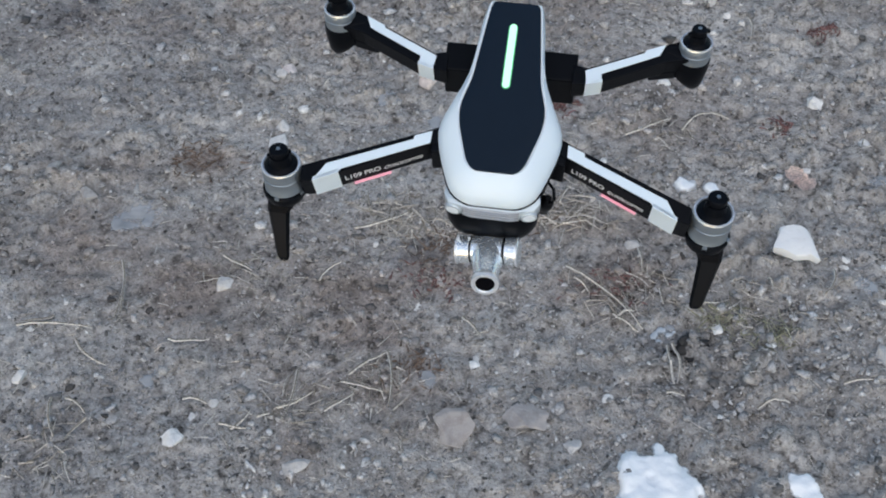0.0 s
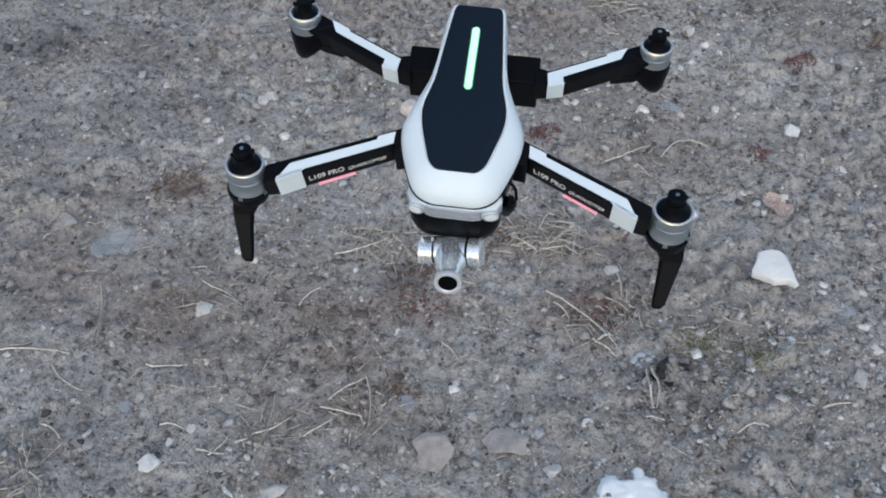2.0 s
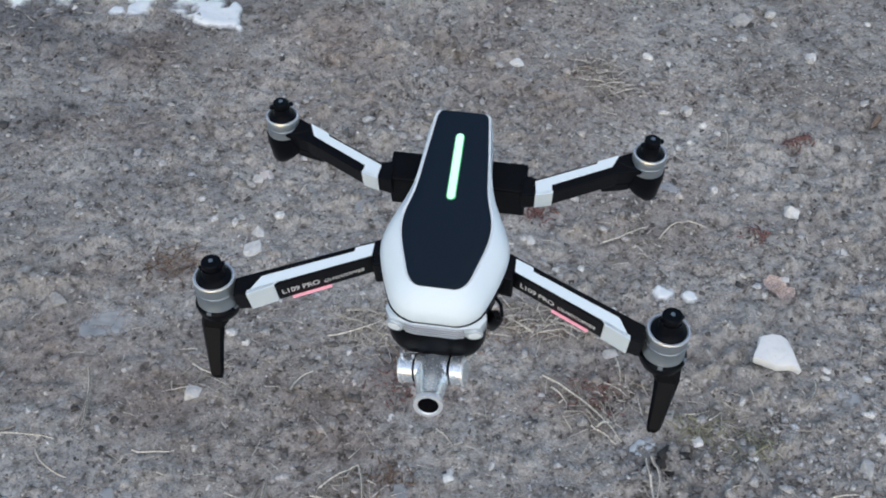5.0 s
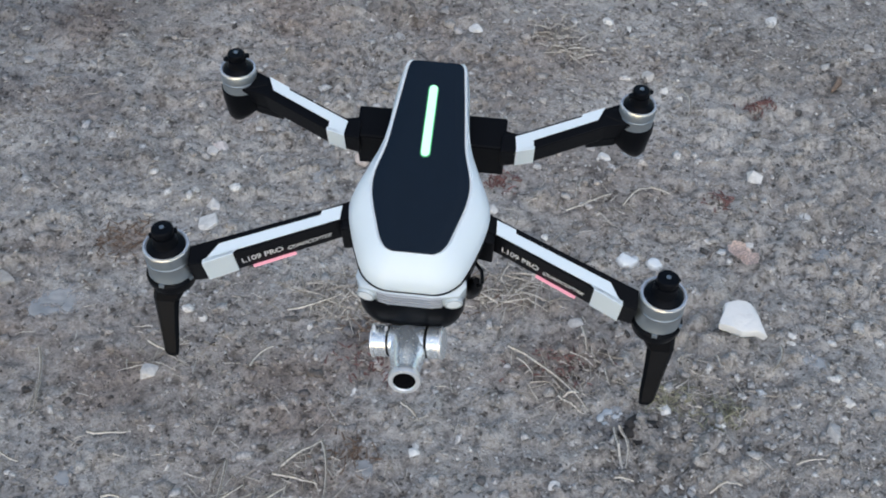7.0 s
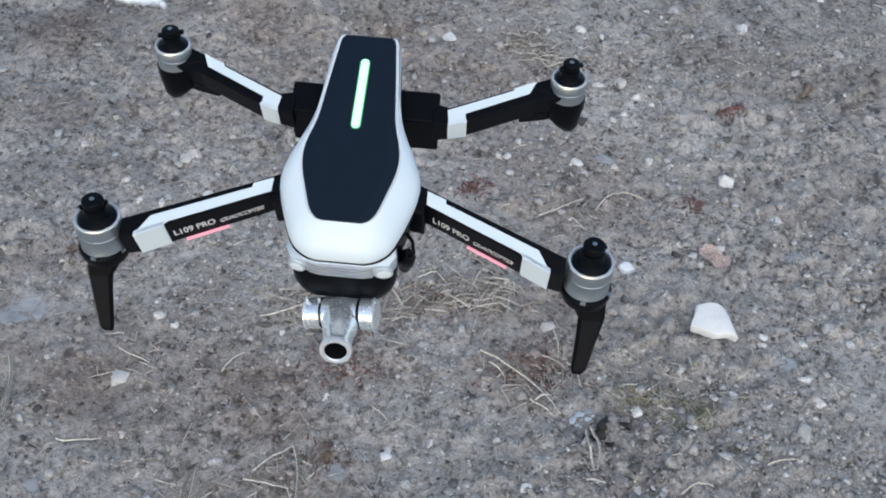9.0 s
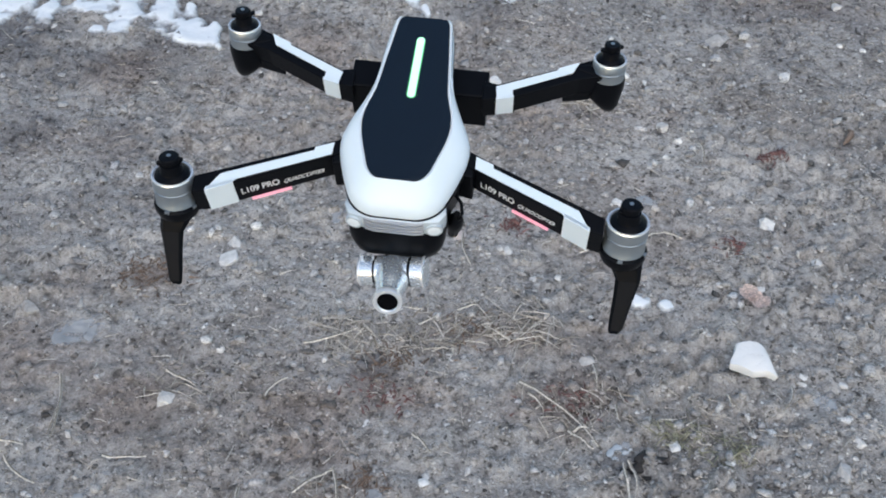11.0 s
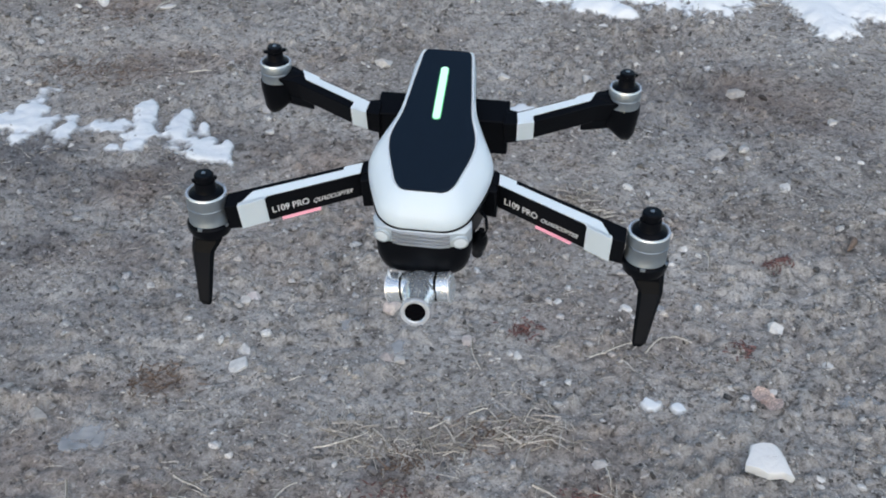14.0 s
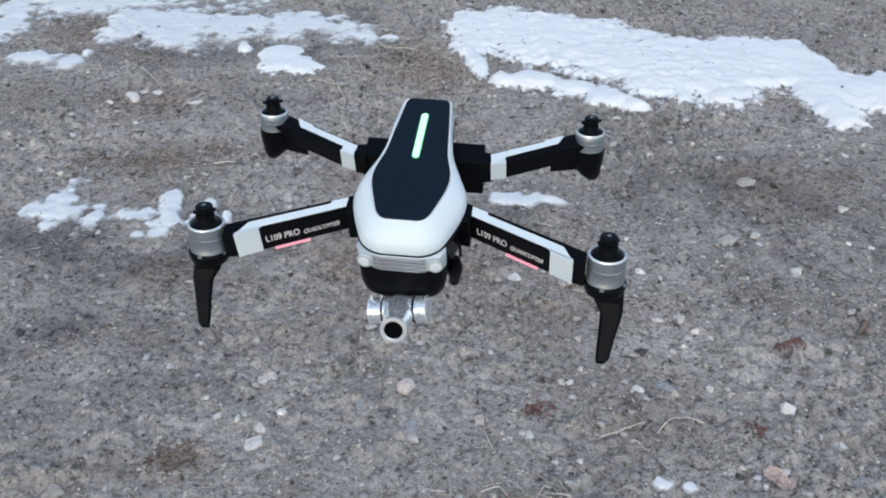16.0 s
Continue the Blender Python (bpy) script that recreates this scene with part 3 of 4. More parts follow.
def build_motor(drone, x, y, z, r, rear):
    base = Matrix.Translation((x, y, z)) @ pose(0, 0, 0, -17.5, 0, 0) @ Matrix.Diagonal((1, 1, 0.84, 1))
    low = -0.0170 if rear else -0.0216
    mid, last = low * 0.42, low * 0.92
    bell = [(r * 0.94, low), (r, low + 0.0006), (r, last), (r * 0.985, last + 0.0003), (r * 0.985, mid - 0.0010), (r, mid - 0.0006), (r * 1.004, mid), (r * 0.97, mid + 0.0004), (r * 0.97, mid + 0.0012), (r, mid + 0.0015), (r, -0.0006), (r * 0.96, 0.0), (r * 0.88, 0.0), (r * 0.86, -0.0022), (r * 0.3, -0.0024)]
    motor = part("motor", lathe(bell, 48, base), MOTOR, drone, "silver brushless motor bell with a black hub", smooth=True)
    ring = lathe([(r * 0.87, -0.0004), (r * 0.90, 0.0007), (r * 0.97, 0.0007), (r * 1.005, -0.0004), (r * 0.97, -0.0010), (r * 0.89, -0.0010)], 48, base)
    part("rim", ring, BRIGHT, motor, smooth=True)
    tall = 0.0125 if rear else 0.0150
    hub = [(r * 0.86, -0.0020), (r * 0.85, 0.0000), (r * 0.78, 0.0012), (r * 0.56, 0.0022), (r * 0.53, 0.0032), (r * 0.50, tall * 0.60), (r * 0.42, tall * 0.62), (r * 0.42, tall * 0.74), (r * 0.48, tall * 0.77), (r * 0.47, tall * 0.95), (r * 0.42, tall), (r * 0.2, tall + 0.0002)]
    part("propeller_hub", lathe(hub, 36, base), BLACK, motor, "black propeller hub", smooth=True)
    part("screw", lathe([(0.0012, -0.0006), (0.0012, 0.0006)], 12, base @ Matrix.Translation((0, 0, tall))), MOTOR, motor)
    for a in (25, 205):
        root = [(-0.0040, -0.0028), (0.0100, -0.0016), (0.0112, 0.0), (0.0100, 0.0016), (-0.0040, 0.0028)]
        bm = prism(root, tall * 0.63, tall * 0.63 + 0.0020, 0.0006)
        bm.transform(base @ pose(0, 0, 0, 0, 0, a) @ Matrix.Translation((0.0034, 0, 0)) @ Matrix.Diagonal((0.34, 0.8, 1, 1)))
        part("blade_root", bm, BLACK, motor)
    side = math.copysign(1, x)
    if rear:
        rings = []
        for k, (grow, drop, dx) in enumerate(((0.90, -0.0030, 0.0), (1.05, -0.0030, 0.0), (1.06, 0.0030, 0.0), (1.0, 0.0120, 0.0006), (0.72, 0.0190, -0.0016), (0.38, 0.0240, -0.0030), (0.14, 0.0254, -0.0034))):
            rings.append([base @ Vector((r * grow * math.cos(q) - side * dx, r * grow * math.sin(q), low - drop)) for q in np.linspace(0, 2 * math.pi, 40, endpoint=False)])
        part("rear_foot", loft(rings), BLACK, motor, "black rounded rear foot under the motor", smooth=True)
        guard = [(x - side * 0.0175, y - 0.0030), (x - side * 0.0175, y - 0.0065), (x - side * 0.0045, y - 0.0112), (x - side * 0.0004, y - 0.0104), (x - side * 0.0050, y)]
        part("motor_guard", prism(guard, z - 0.0270, z - 0.0040, 0.0010), BLACK, motor)
    else:
        cup = [(r * 0.70, low - 0.0105), (r * 0.98, low - 0.0092), (r * 1.10, low - 0.0050), (r * 1.12, low - 0.0012), (r * 1.05, low + 0.0002), (r * 0.9, low + 0.0006)]
        part("motor_cup", lathe(cup, 40, base), BLACK, motor, smooth=True)
        for a in (262, 338):
            tab = prism([(-0.0013, -0.0006), (0.0013, -0.0006), (0.0013, 0.0006), (-0.0013, 0.0006)], low - 0.0016, low + 0.0008)
            tab.transform(base @ pose(0, 0, 0, 0, 0, a - 270) @ Matrix.Translation((0, -r * 1.06, 0)))
            part("clip", tab, MOTOR, motor)


def build_leg(drone, side):
    x = side * 0.1252
    rings = []
    for dx, y, z, w, d in ((0.0010, -0.0640, -0.0130, 0.0086, 0.0070), (0.0034, -0.0690, -0.0225, 0.0090, 0.0060), (0.0056, -0.0750, -0.0285, 0.0070, 0.0046), (0.0040, -0.0860, -0.0370, 0.0054, 0.0038), (0.0020, -0.0985, -0.0475, 0.0040, 0.0030), (0.0012, -0.1005, -0.0495, 0.0028, 0.0020)):
        cx = x + side * dx
        rings.append([(cx - w, y - d * 0.5, z - d * 0.5), (cx - w * 0.7, y - d, z - d * 0.3), (cx + w * 0.7, y - d, z - d * 0.3), (cx + w, y - d * 0.5, z - d * 0.5), (cx + w, y + d * 0.6, z + d * 0.4), (cx - w, y + d * 0.6, z + d * 0.4)])
    part("landing_leg", loft(rings), BLACK, drone, "black tapered landing leg")


def build_gimbal(drone):
    mid = Vector((0.0000, -0.0860, -0.0350))
    turn = Matrix.Translation(mid) @ pose(0, 0, 0, 0, -9.8, 0)
    lying = turn @ pose(0, 0, 0, 0, 90, 0)
    drum = [(0.0078, -0.0192), (0.0086, -0.0187), (0.0086, -0.0108), (0.0080, -0.0105), (0.0080, -0.0096), (0.0088, -0.0092), (0.0088, 0.0094), (0.0060, 0.0097), (0.0060, 0.0110), (0.0088, 0.0111), (0.0088, 0.0182), (0.0078, 0.0190)]
    gimbal = part("gimbal", lathe(drum, 44, lying), SILVER, drone, "silver metal camera gimbal", smooth=True)
    for s0, s1 in ((-0.0194, -0.0180), (0.0172, 0.0187)):
        part("end_ring", lathe([(0.0076, s0), (0.0092, s0 + 0.0003), (0.0092, s1 - 0.0003), (0.0076, s1)], 44, lying), BRIGHT, gimbal, smooth=True)
    aim = Vector((0.0012, -0.0262, 0.0130))
    barrel = Matrix.Translation(mid) @ aim.to_track_quat("Z", "Y").to_matrix().to_4x4()
    part("camera_barrel", lathe([(0.0098, -0.002), (0.0098, 0.0060), (0.0094, 0.0110), (0.0082, 0.0175), (0.0073, 0.0230), (0.0072, 0.0250), (0.0074, 0.0262)], 44, barrel), SILVER, gimbal, "silver camera barrel", smooth=True)
    ring = [(0.0060, 0.0250), (0.0077, 0.0254), (0.0084, 0.0264), (0.0085, 0.0287), (0.0081, 0.0297), (0.0063, 0.0298), (0.0056, 0.0290)]
    part("lens_ring", lathe(ring, 44, barrel), BRIGHT, gimbal, "bright rim round a black lens", smooth=True)
    part("lens", lathe([(0.0060, 0.0262), (0.0058, 0.0291), (0.0040, 0.0294), (0.0015, 0.0296)], 40, barrel), GLASS, gimbal, "black lens", smooth=True)
    part("gimbal_plate", prism([(-0.0060, -0.0800), (0.0050, -0.0800), (0.0050, -0.0700), (-0.0060, -0.0700)], -0.0350, -0.0305, 0.0008), BLACK, gimbal)
    for s in (-0.0104, 0.0104):
        part("seam", lathe([(0.0070, s - 0.0007), (0.0084, s - 0.0006), (0.0084, s + 0.0006), (0.0070, s + 0.0007)], 40, lying), BLACK, gimbal, smooth=True)
    for x in (-0.0185, -0.0120, 0.0168):
        part("damper_pin", lathe([(0.0009, -0.0100), (0.0009, 0.0)], 10, Matrix.Translation((x, -0.0830, -0.0260))), BRIGHT, gimbal)


def build_cable(drone):
    loop = [(0.0300, -0.0500, -0.0040), (0.0345, -0.0550, -0.0045), (0.0356, -0.0600, -0.0080), (0.0345, -0.0590, -0.0150), (0.0330, -0.0570, -0.0200)]
    plug = lathe([(0.0026, -0.0300), (0.0034, -0.0285), (0.0034, -0.0215), (0.0046, -0.0190), (0.0048, -0.0100), (0.0036, -0.0060), (0.0024, -0.0030), (0.0018, 0.0)], 18, Matrix.Translation((0.0322, -0.0560, -0.0150)) @ pose(0, 0, 0, 8, 6, 0))
    plug = part("plug", plug, BLACK, drone, "black plug on a short cable", smooth=True)
    part("cable", tube(loop, [0.0010] * 5, 8), BLACK, plug, smooth=True)


def build_drone():
    drone = new("drone")
    drone.empty_display_size = 0.05
    drone.matrix_world = DRONE
    tagged(drone, "white and navy-black folding quadcopter drone hovering over gravel", "drone")
    build_hull(drone)
    for side in (-1, 1):
        build_front_arm(drone, side)
        build_rear_arm(drone, side)
        build_leg(drone, side)
        build_motor(drone, side * 0.1252, -0.0628, 0.0066, 0.0117, False)
        build_motor(drone, side * 0.1098, 0.0472, 0.0058, 0.0098, True)
    build_gimbal(drone)
    build_cable(drone)


DRONE = pose(-0.0606, -0.0567, 1.292, 0, 0, -10.64) @ pose(0, 0, 0, 17.5, 0, 0)
build_drone()


# ---- stones, leaves, straw and snow on the ground ----
def rest(x, y):
    return float(soil_height(x, y))


def stone_mesh(sx, sy, sz, rng, corners=14):
    """A broken stone: the hull of a few corners, its edges worn round, its faces slightly uneven."""
    bm = bmesh.new()
    for _ in range(corners):
        p = Vector((rng.gauss(0, 1), rng.gauss(0, 1), rng.gauss(0, 1))).normalized() * rng.uniform(0.82, 1.08)
        bm.verts.new(p)
    bmesh.ops.convex_hull(bm, input=bm.verts[:])
    bmesh.ops.bevel(bm, geom=bm.edges[:], offset=0.08, segments=2, affect="EDGES", profile=0.5)
    bmesh.ops.triangulate(bm, faces=bm.faces[:])
    bmesh.ops.subdivide_edges(bm, edges=[e for e in bm.edges if e.calc_length() > 0.35], cuts=1)
    shift = Vector((rng.uniform(0, 50), rng.uniform(0, 50), 0))
    for v in bm.verts:
        v.co += v.co.normalized() * (0.15 * noise.noise(v.co * 1.9 + shift) + 0.045 * noise.noise(v.co * 6 + shift))
    bm.transform(Matrix.Diagonal((sx * 0.55, sy * 0.55, sz * 0.55, 1)))
    return bm


def lay_stones(rows, mat, label, rng, flat=0.62, lift=0.08):
    for x, y, w, d in rows:
        d = min(d, 1.25 * w)
        h = flat * min(w, d)
        bm = stone_mesh(w, d, h, rng)
        bm.transform(pose(0, 0, 0, rng.uniform(-8, 8), rng.uniform(-8, 8), rng.uniform(-14, 14)))
        me = bpy.data.meshes.new("stone")
        bm.to_mesh(me)
        bm.free()
        me.materials.append(mat)
        ob = new("stone", me)
        ob.location = (x, y, rest(x, y) + h * lift)
        size = "large" if w > 0.08 else "small" if w < 0.03 else "fist-sized" if w > 0.06 else "thumb-sized"
        tagged(ob, label.replace("SIZE", size), "stone", "stones on the gravel")


RNG = random.Random(7)
PALE_A = [(-0.517, 0.765, 0.042, 0.038), (-0.120, 0.686, 0.030, 0.036), (-0.588, 0.406, 0.054, 0.051), (-0.893, 0.553, 0.033, 0.033), (-0.554, 0.458, 0.021, 0.019), (0.476, 0.620, 0.025, 0.030), (0.287, 0.560, 0.022, 0.016), (0.442, 0.456, 0.024, 0.028), (0.037, 0.685, 0.014, 0.017), (-0.016, 0.547, 0.022, 0.023), (0.776, 0.762, 0.021, 0.026), (0.842, 0.611, 0.030, 0.036), (-0.010, 0.567, 0.020, 0.018), (0.578, 0.581, 0.020, 0.040)]
PALE_B = [(0.916, 1.113, 0.034, 0.041), (0.766, 1.038, 0.023, 0.019), (0.242, 1.864, 0.045, 0.042), (0.033, 1.860, 0.031, 0.036), (0.839, 1.247, 0.041, 0.043), (-0.436, 1.402, 0.034, 0.036), (0.781, 0.781, 0.022, 0.022), (-0.515, 0.485, 0.026, 0.022), (0.188, 1.174, 0.018, 0.019), (-0.418, 1.228, 0.047, 0.051), (-0.432, 1.169, 0.051, 0.057), (0.698, 1.583, 0.027, 0.028), (0.329, 1.363, 0.034, 0.027), (0.494, 1.336, 0.034, 0.032), (1.012, 3.001, 0.032, 0.040), (0.601, 2.567, 0.043, 0.045), (1.055, 2.668, 0.036, 0.040)]
PALE_C = [(0.748, 3.005, 0.061, 0.040), (0.691, 2.794, 0.036, 0.036), (0.808, 2.698, 0.034, 0.040), (0.977, 2.766, 0.027, 0.030), (1.349, 2.246, 0.038, 0.044), (1.152, 3.000, 0.028, 0.032), (0.898, 2.776, 0.024, 0.026), (1.005, 2.024, 0.023, 0.026), (1.065, 1.859, 0.033, 0.040), (1.279, 2.017, 0.022, 0.026), (1.343, 1.997, 0.023, 0.024), (-1.141, 3.348, 0.041, 0.050), (-0.918, 3.203, 0.088, 0.040), (-1.246, 3.213, 0.031, 0.036), (-0.447, 2.246, 0.035, 0.036)]
PALE_D = [(-1.104, 3.010, 0.025, 0.030), (-1.350, 2.619, 0.031, 0.034), (-1.039, 2.175, 0.020, 0.022), (-0.088, 2.692, 0.066, 0.079), (-1.172, 3.274, 0.077, 0.093), (-1.083, 3.346, 0.043, 0.055), (0.320, 2.588, 0.047, 0.050)]
PALE_E = [(0.857, 0.752, 0.024, 0.029), (0.236, 0.468, 0.028, 0.022), (0.206, 1.168, 0.024, 0.028), (-0.060, 1.167, 0.050, 0.039), (0.672, 1.641, 0.040, 0.045), (0.659, 1.845, 0.023, 0.028), (0.608, 1.878, 0.030, 0.036)]
PINKISH = [(0.095, 1.228, 0.035, 0.042), (-0.081, 1.356, 0.059, 0.058), (-0.421, 1.415, 0.039, 0.046), (-0.092, 1.180, 0.044, 0.042)]
GREYS = [(-0.843, 1.024, 0.048, 0.044), (1.087, 2.449, 0.070, 0.060), (0.158, 0.372, 0.035, 0.039), (-0.353, 0.349, 0.055, 0.050), (-0.707, 0.458, 0.031, 0.036), (0.736, 0.616, 0.026, 0.030), (-0.931, 1.099, 0.046, 0.054), (0.788, 0.543, 0.045, 0.049), (0.915, 2.050, 0.069, 0.060), (-0.466, 2.392, 0.045, 0.054), (1.302, 1.736, 0.034, 0.036), (-0.868, 1.393, 0.020, 0.023), (0.340, 0.843, 0.040, 0.031)]
BROWNS = [(-0.062, 0.414, 0.085, 0.085), (0.081, 0.428, 0.090, 0.072)]
lay_stones(PALE_A, PALE_STONE, "SIZE pale limestone pebble lying on the gravel", RNG)
lay_stones(PALE_B, PALE_STONE, "SIZE pale limestone pebble lying on the gravel", RNG)
for rows in (PALE_C, PALE_D, PALE_E):
    lay_stones(rows, PALE_STONE, "SIZE pale limestone pebble lying on the gravel", RNG)
lay_stones(PINKISH, PINK_STONE, "SIZE pinkish pebble lying on the gravel", RNG)
lay_stones(GREYS, GREY_STONE, "SIZE grey pebble sunk in the gravel", RNG, 0.5)
lay_stones(BROWNS, BROWN_STONE, "SIZE flat brown-grey stone sunk in the soil", RNG, 0.34, 0.32)
lay_stones([(0.408, 0.596, 0.046, 0.034), (0.454, 0.590, 0.030, 0.022), (-0.239, 3.584, 0.055, 0.040), (0.398, 0.578, 0.044, 0.030), (0.372, 0.566, 0.030, 0.024), (0.440, 0.588, 0.036, 0.024), (0.415, 0.556, 0.026, 0.020)], DARK_CLOD, "SIZE dark clod of earth on the gravel", RNG)


def build_flat_stone(x, y):
    """The large white stone: a broken slab with one straight edge and a pointed end."""
    plan = [(-0.046, -0.007), (-0.029, 0.018), (-0.021, 0.042), (0.008, 0.045), (0.033, 0.034), (0.040, 0.004), (0.045, -0.047), (0.029, -0.032), (-0.003, -0.030), (-0.021, -0.016)]
    bm = prism(plan, -0.006, 0.020, 0.005, 2)
    bmesh.ops.triangulate(bm, faces=bm.faces[:])
    bmesh.ops.subdivide_edges(bm, edges=[e for e in bm.edges if e.calc_length() > 0.018], cuts=2)
    for v in bm.verts:
        v.co += Vector((0, 0, 0.006 * noise.noise(v.co * 22) + 0.003 * noise.noise(v.co * 90))) + v.co * 0.08 * noise.noise(v.co * 40 + Vector((3, 1, 0)))
    stone = part("stone", bm, WHITE_STONE, None, smooth=True, sharp=50)
    stone.matrix_world = pose(x, y, rest(x, y) + 0.004, 7, -5, 0)
    tagged(stone, "large white angular stone with a pointed end on gravel", "stone", "stones on the gravel")


def scatter_chips(name, n, low, high, power, mat, label, category, seed, sink, clump):
    """Broken chips strewn over the visible ground, more of them close by; each a jittered twenty-sided lump."""
    rng = np.random.default_rng(seed)
    phi = (1 + 5 ** 0.5) / 2
    ico = np.array([(-1, phi, 0), (1, phi, 0), (-1, -phi, 0), (1, -phi, 0), (0, -1, phi), (0, 1, phi), (0, -1, -phi), (0, 1, -phi), (phi, 0, -1), (phi, 0, 1), (-phi, 0, -1), (-phi, 0, 1)]) / 1.9
    tri = np.array([(0, 11, 5), (0, 5, 1), (0, 1, 7), (0, 7, 10), (0, 10, 11), (1, 5, 9), (5, 11, 4), (11, 10, 2), (10, 7, 6), (7, 1, 8), (3, 9, 4), (3, 4, 2), (3, 2, 6), (3, 6, 8), (3, 8, 9), (4, 9, 5), (2, 4, 11), (6, 2, 10), (8, 6, 7), (9, 8, 1)])
    y = 0.12 + 4.6 * rng.random(n) ** 1.6
    x = (rng.random(n) - 0.5) * 2 * (0.95 + 0.40 * y)
    keep = 2.0 * rough(x, y, 0.30, 4, seed + 36) + clump * rng.random(n) > -0.04
    x, y = x[keep], y[keep]
    n = len(x)
    s = np.clip(low * rng.random(n) ** -power, low, high) * (1 + 0.16 * y)
    z = soil_height(x, y)
    body = ico[None] * (1 + 1.15 * (rng.random((n, 12, 1)) - 0.5))
    body = body * (s[:, None, None] * np.stack([0.6 + 1.0 * rng.random(n), 0.6 + 0.7 * rng.random(n), 0.4 + 0.4 * rng.random(n)], -1)[:, None, :])
    a = rng.random(n) * 6.283
    c, d = np.cos(a)[:, None], np.sin(a)[:, None]
    co = np.stack([c * body[..., 0] - d * body[..., 1] + x[:, None], d * body[..., 0] + c * body[..., 1] + y[:, None], body[..., 2] + (z + sink * s)[:, None]], -1)
    faces = (tri[None] + 12 * np.arange(n)[:, None, None]).reshape(-1, 3).astype(np.int32)
    me = bpy.data.meshes.new(name)
    me.vertices.add(12 * n)
    me.vertices.foreach_set("co", co.astype(np.float32).ravel())
    me.loops.add(faces.size)
    me.loops.foreach_set("vertex_index", faces.ravel())
    me.polygons.add(len(faces))
    me.polygons.foreach_set("loop_start", np.arange(0, faces.size, 3, dtype=np.int32))
    me.update(calc_edges=True)
    me.validate()
    me.materials.append(mat)
    stained(me, co[..., 0], co[..., 1])
    tagged(new(name, me), label, category, kind="stuff")


build_flat_stone(0.673, 0.808)
scatter_chips("grit", 30000, 0.0020, 0.0095, 0.40, GRIT, "loose mixed grit and small chips strewn over soil", "gravel", 5, 0.2, 0.34)
scatter_chips("soil_crumbs", 52000, 0.0021, 0.0085, 0.30, CRUMB, "loose crumbs of grey-brown frozen soil", "soil", 15, 0.22, 0.60)


def blade(verts, faces, x, y, length, angle, rise, width, rng):
    """Adds one dry grass blade, a thin three-sided bent stalk, to the lists."""
    bend, z0, first = rng.uniform(-0.45, 0.45), rest(x, y), len(verts)
    px, py, a = x, y, angle
    steps = 4
    for k in range(steps + 1):
        u = k / steps
        w = width * (1 - 0.75 * u)
        zc = rest(px, py) * 0.5 + z0 * 0.5 + 0.002 + rise * length * (u - 0.55 * u * u)
        sx, sy = -math.sin(a), math.cos(a)
        verts.extend([(px + sx * w, py + sy * w, zc), (px - sx * w, py - sy * w, zc), (px, py, zc + w * 1.4)])
        px, py, a = px + math.cos(a) * length / steps, py + math.sin(a) * length / steps, a + bend / steps
    for k in range(steps):
        i = first + 3 * k
        for p, q in ((0, 1), (1, 2), (2, 0)):
            faces.append((i + p, i + q, i + 3 + q, i + 3 + p))


def build_tuft(x, y, spread, count, rng, mat, label, length=(0.018, 0.055), rise=0.3, name="grass_tuft", width=0.0016):
    verts, faces = [], []
    for _ in range(int(count * 1.4)):
        bx, by = x + rng.gauss(0, spread), y + rng.gauss(0, spread * 0.7)
        blade(verts, faces, bx, by, rng.uniform(*length), rng.uniform(0, 6.283), rng.uniform(0, rise), width * rng.uniform(0.7, 1.5), rng)
    tagged(sheet(name, verts, faces, mat, False), label, "grass" if mat in (STRAW, OLIVE) else "plant litter", kind="stuff")


for x, y, spread, count in ((-0.137, 0.913, 0.055, 46), (0.299, 0.707, 0.050, 42), (0.508, 0.681, 0.055, 40), (-0.204, 0.524, 0.050, 26), (-0.383, 0.474, 0.045, 30), (-0.817, 0.378, 0.040, 30), (0.632, 0.646, 0.045, 26), (-0.488, 0.815, 0.050, 30), (0.471, 1.190, 0.060, 24), (0.031, 0.961, 0.10, 22), (0.184, 0.987, 0.10, 22)):
    build_tuft(x, y, spread, count, RNG, STRAW, "flattened tuft of dry straw-coloured grass on soil")
for x, y, spread, count in ((0.194, 0.930, 0.030, 26), (-0.170, 0.960, 0.026, 26), (0.203, 0.928, 0.045, 34), (0.034, 0.928, 0.040, 30), (0.485, 1.762, 0.035, 30), (0.464, 1.830, 0.035, 26)):
    build_tuft(x, y, spread, count, RNG, STRAW, "matted tuft of long pale dry grass on soil", (0.030, 0.075), 0.45, width=0.0019)
for x, y, spread, count in ((0.490, 0.647, 0.030, 60), (0.589, 0.602, 0.024, 50)):
    build_tuft(x, y, spread, count, RNG, OLIVE, "small tuft of withered olive-green grass on soil", (0.012, 0.035), 0.7, width=0.0014)
for x, y, spread, count in ((-0.061, 0.915, 0.050, 40), (0.924, 0.837, 0.035, 22)):
    build_tuft(x, y, spread, count, RNG, STRAW, "thin tuft of dry pale grass among gravel", (0.02, 0.05), 0.4, width=0.0012)
for x, y, spread, count in ((-0.015, 3.759, 0.17, 60), (1.399, 3.213, 0.08, 20), (-0.278, 3.964, 0.12, 20), (0.079, 3.432, 0.13, 40), (-0.242, 3.431, 0.16, 26), (-0.899, 3.386, 0.12, 16)):
    build_tuft(x, y, spread, count, RNG, STRAW, "loose tuft of long dry grass beside the snow", (0.05, 0.16), 0.35, width=0.0020)
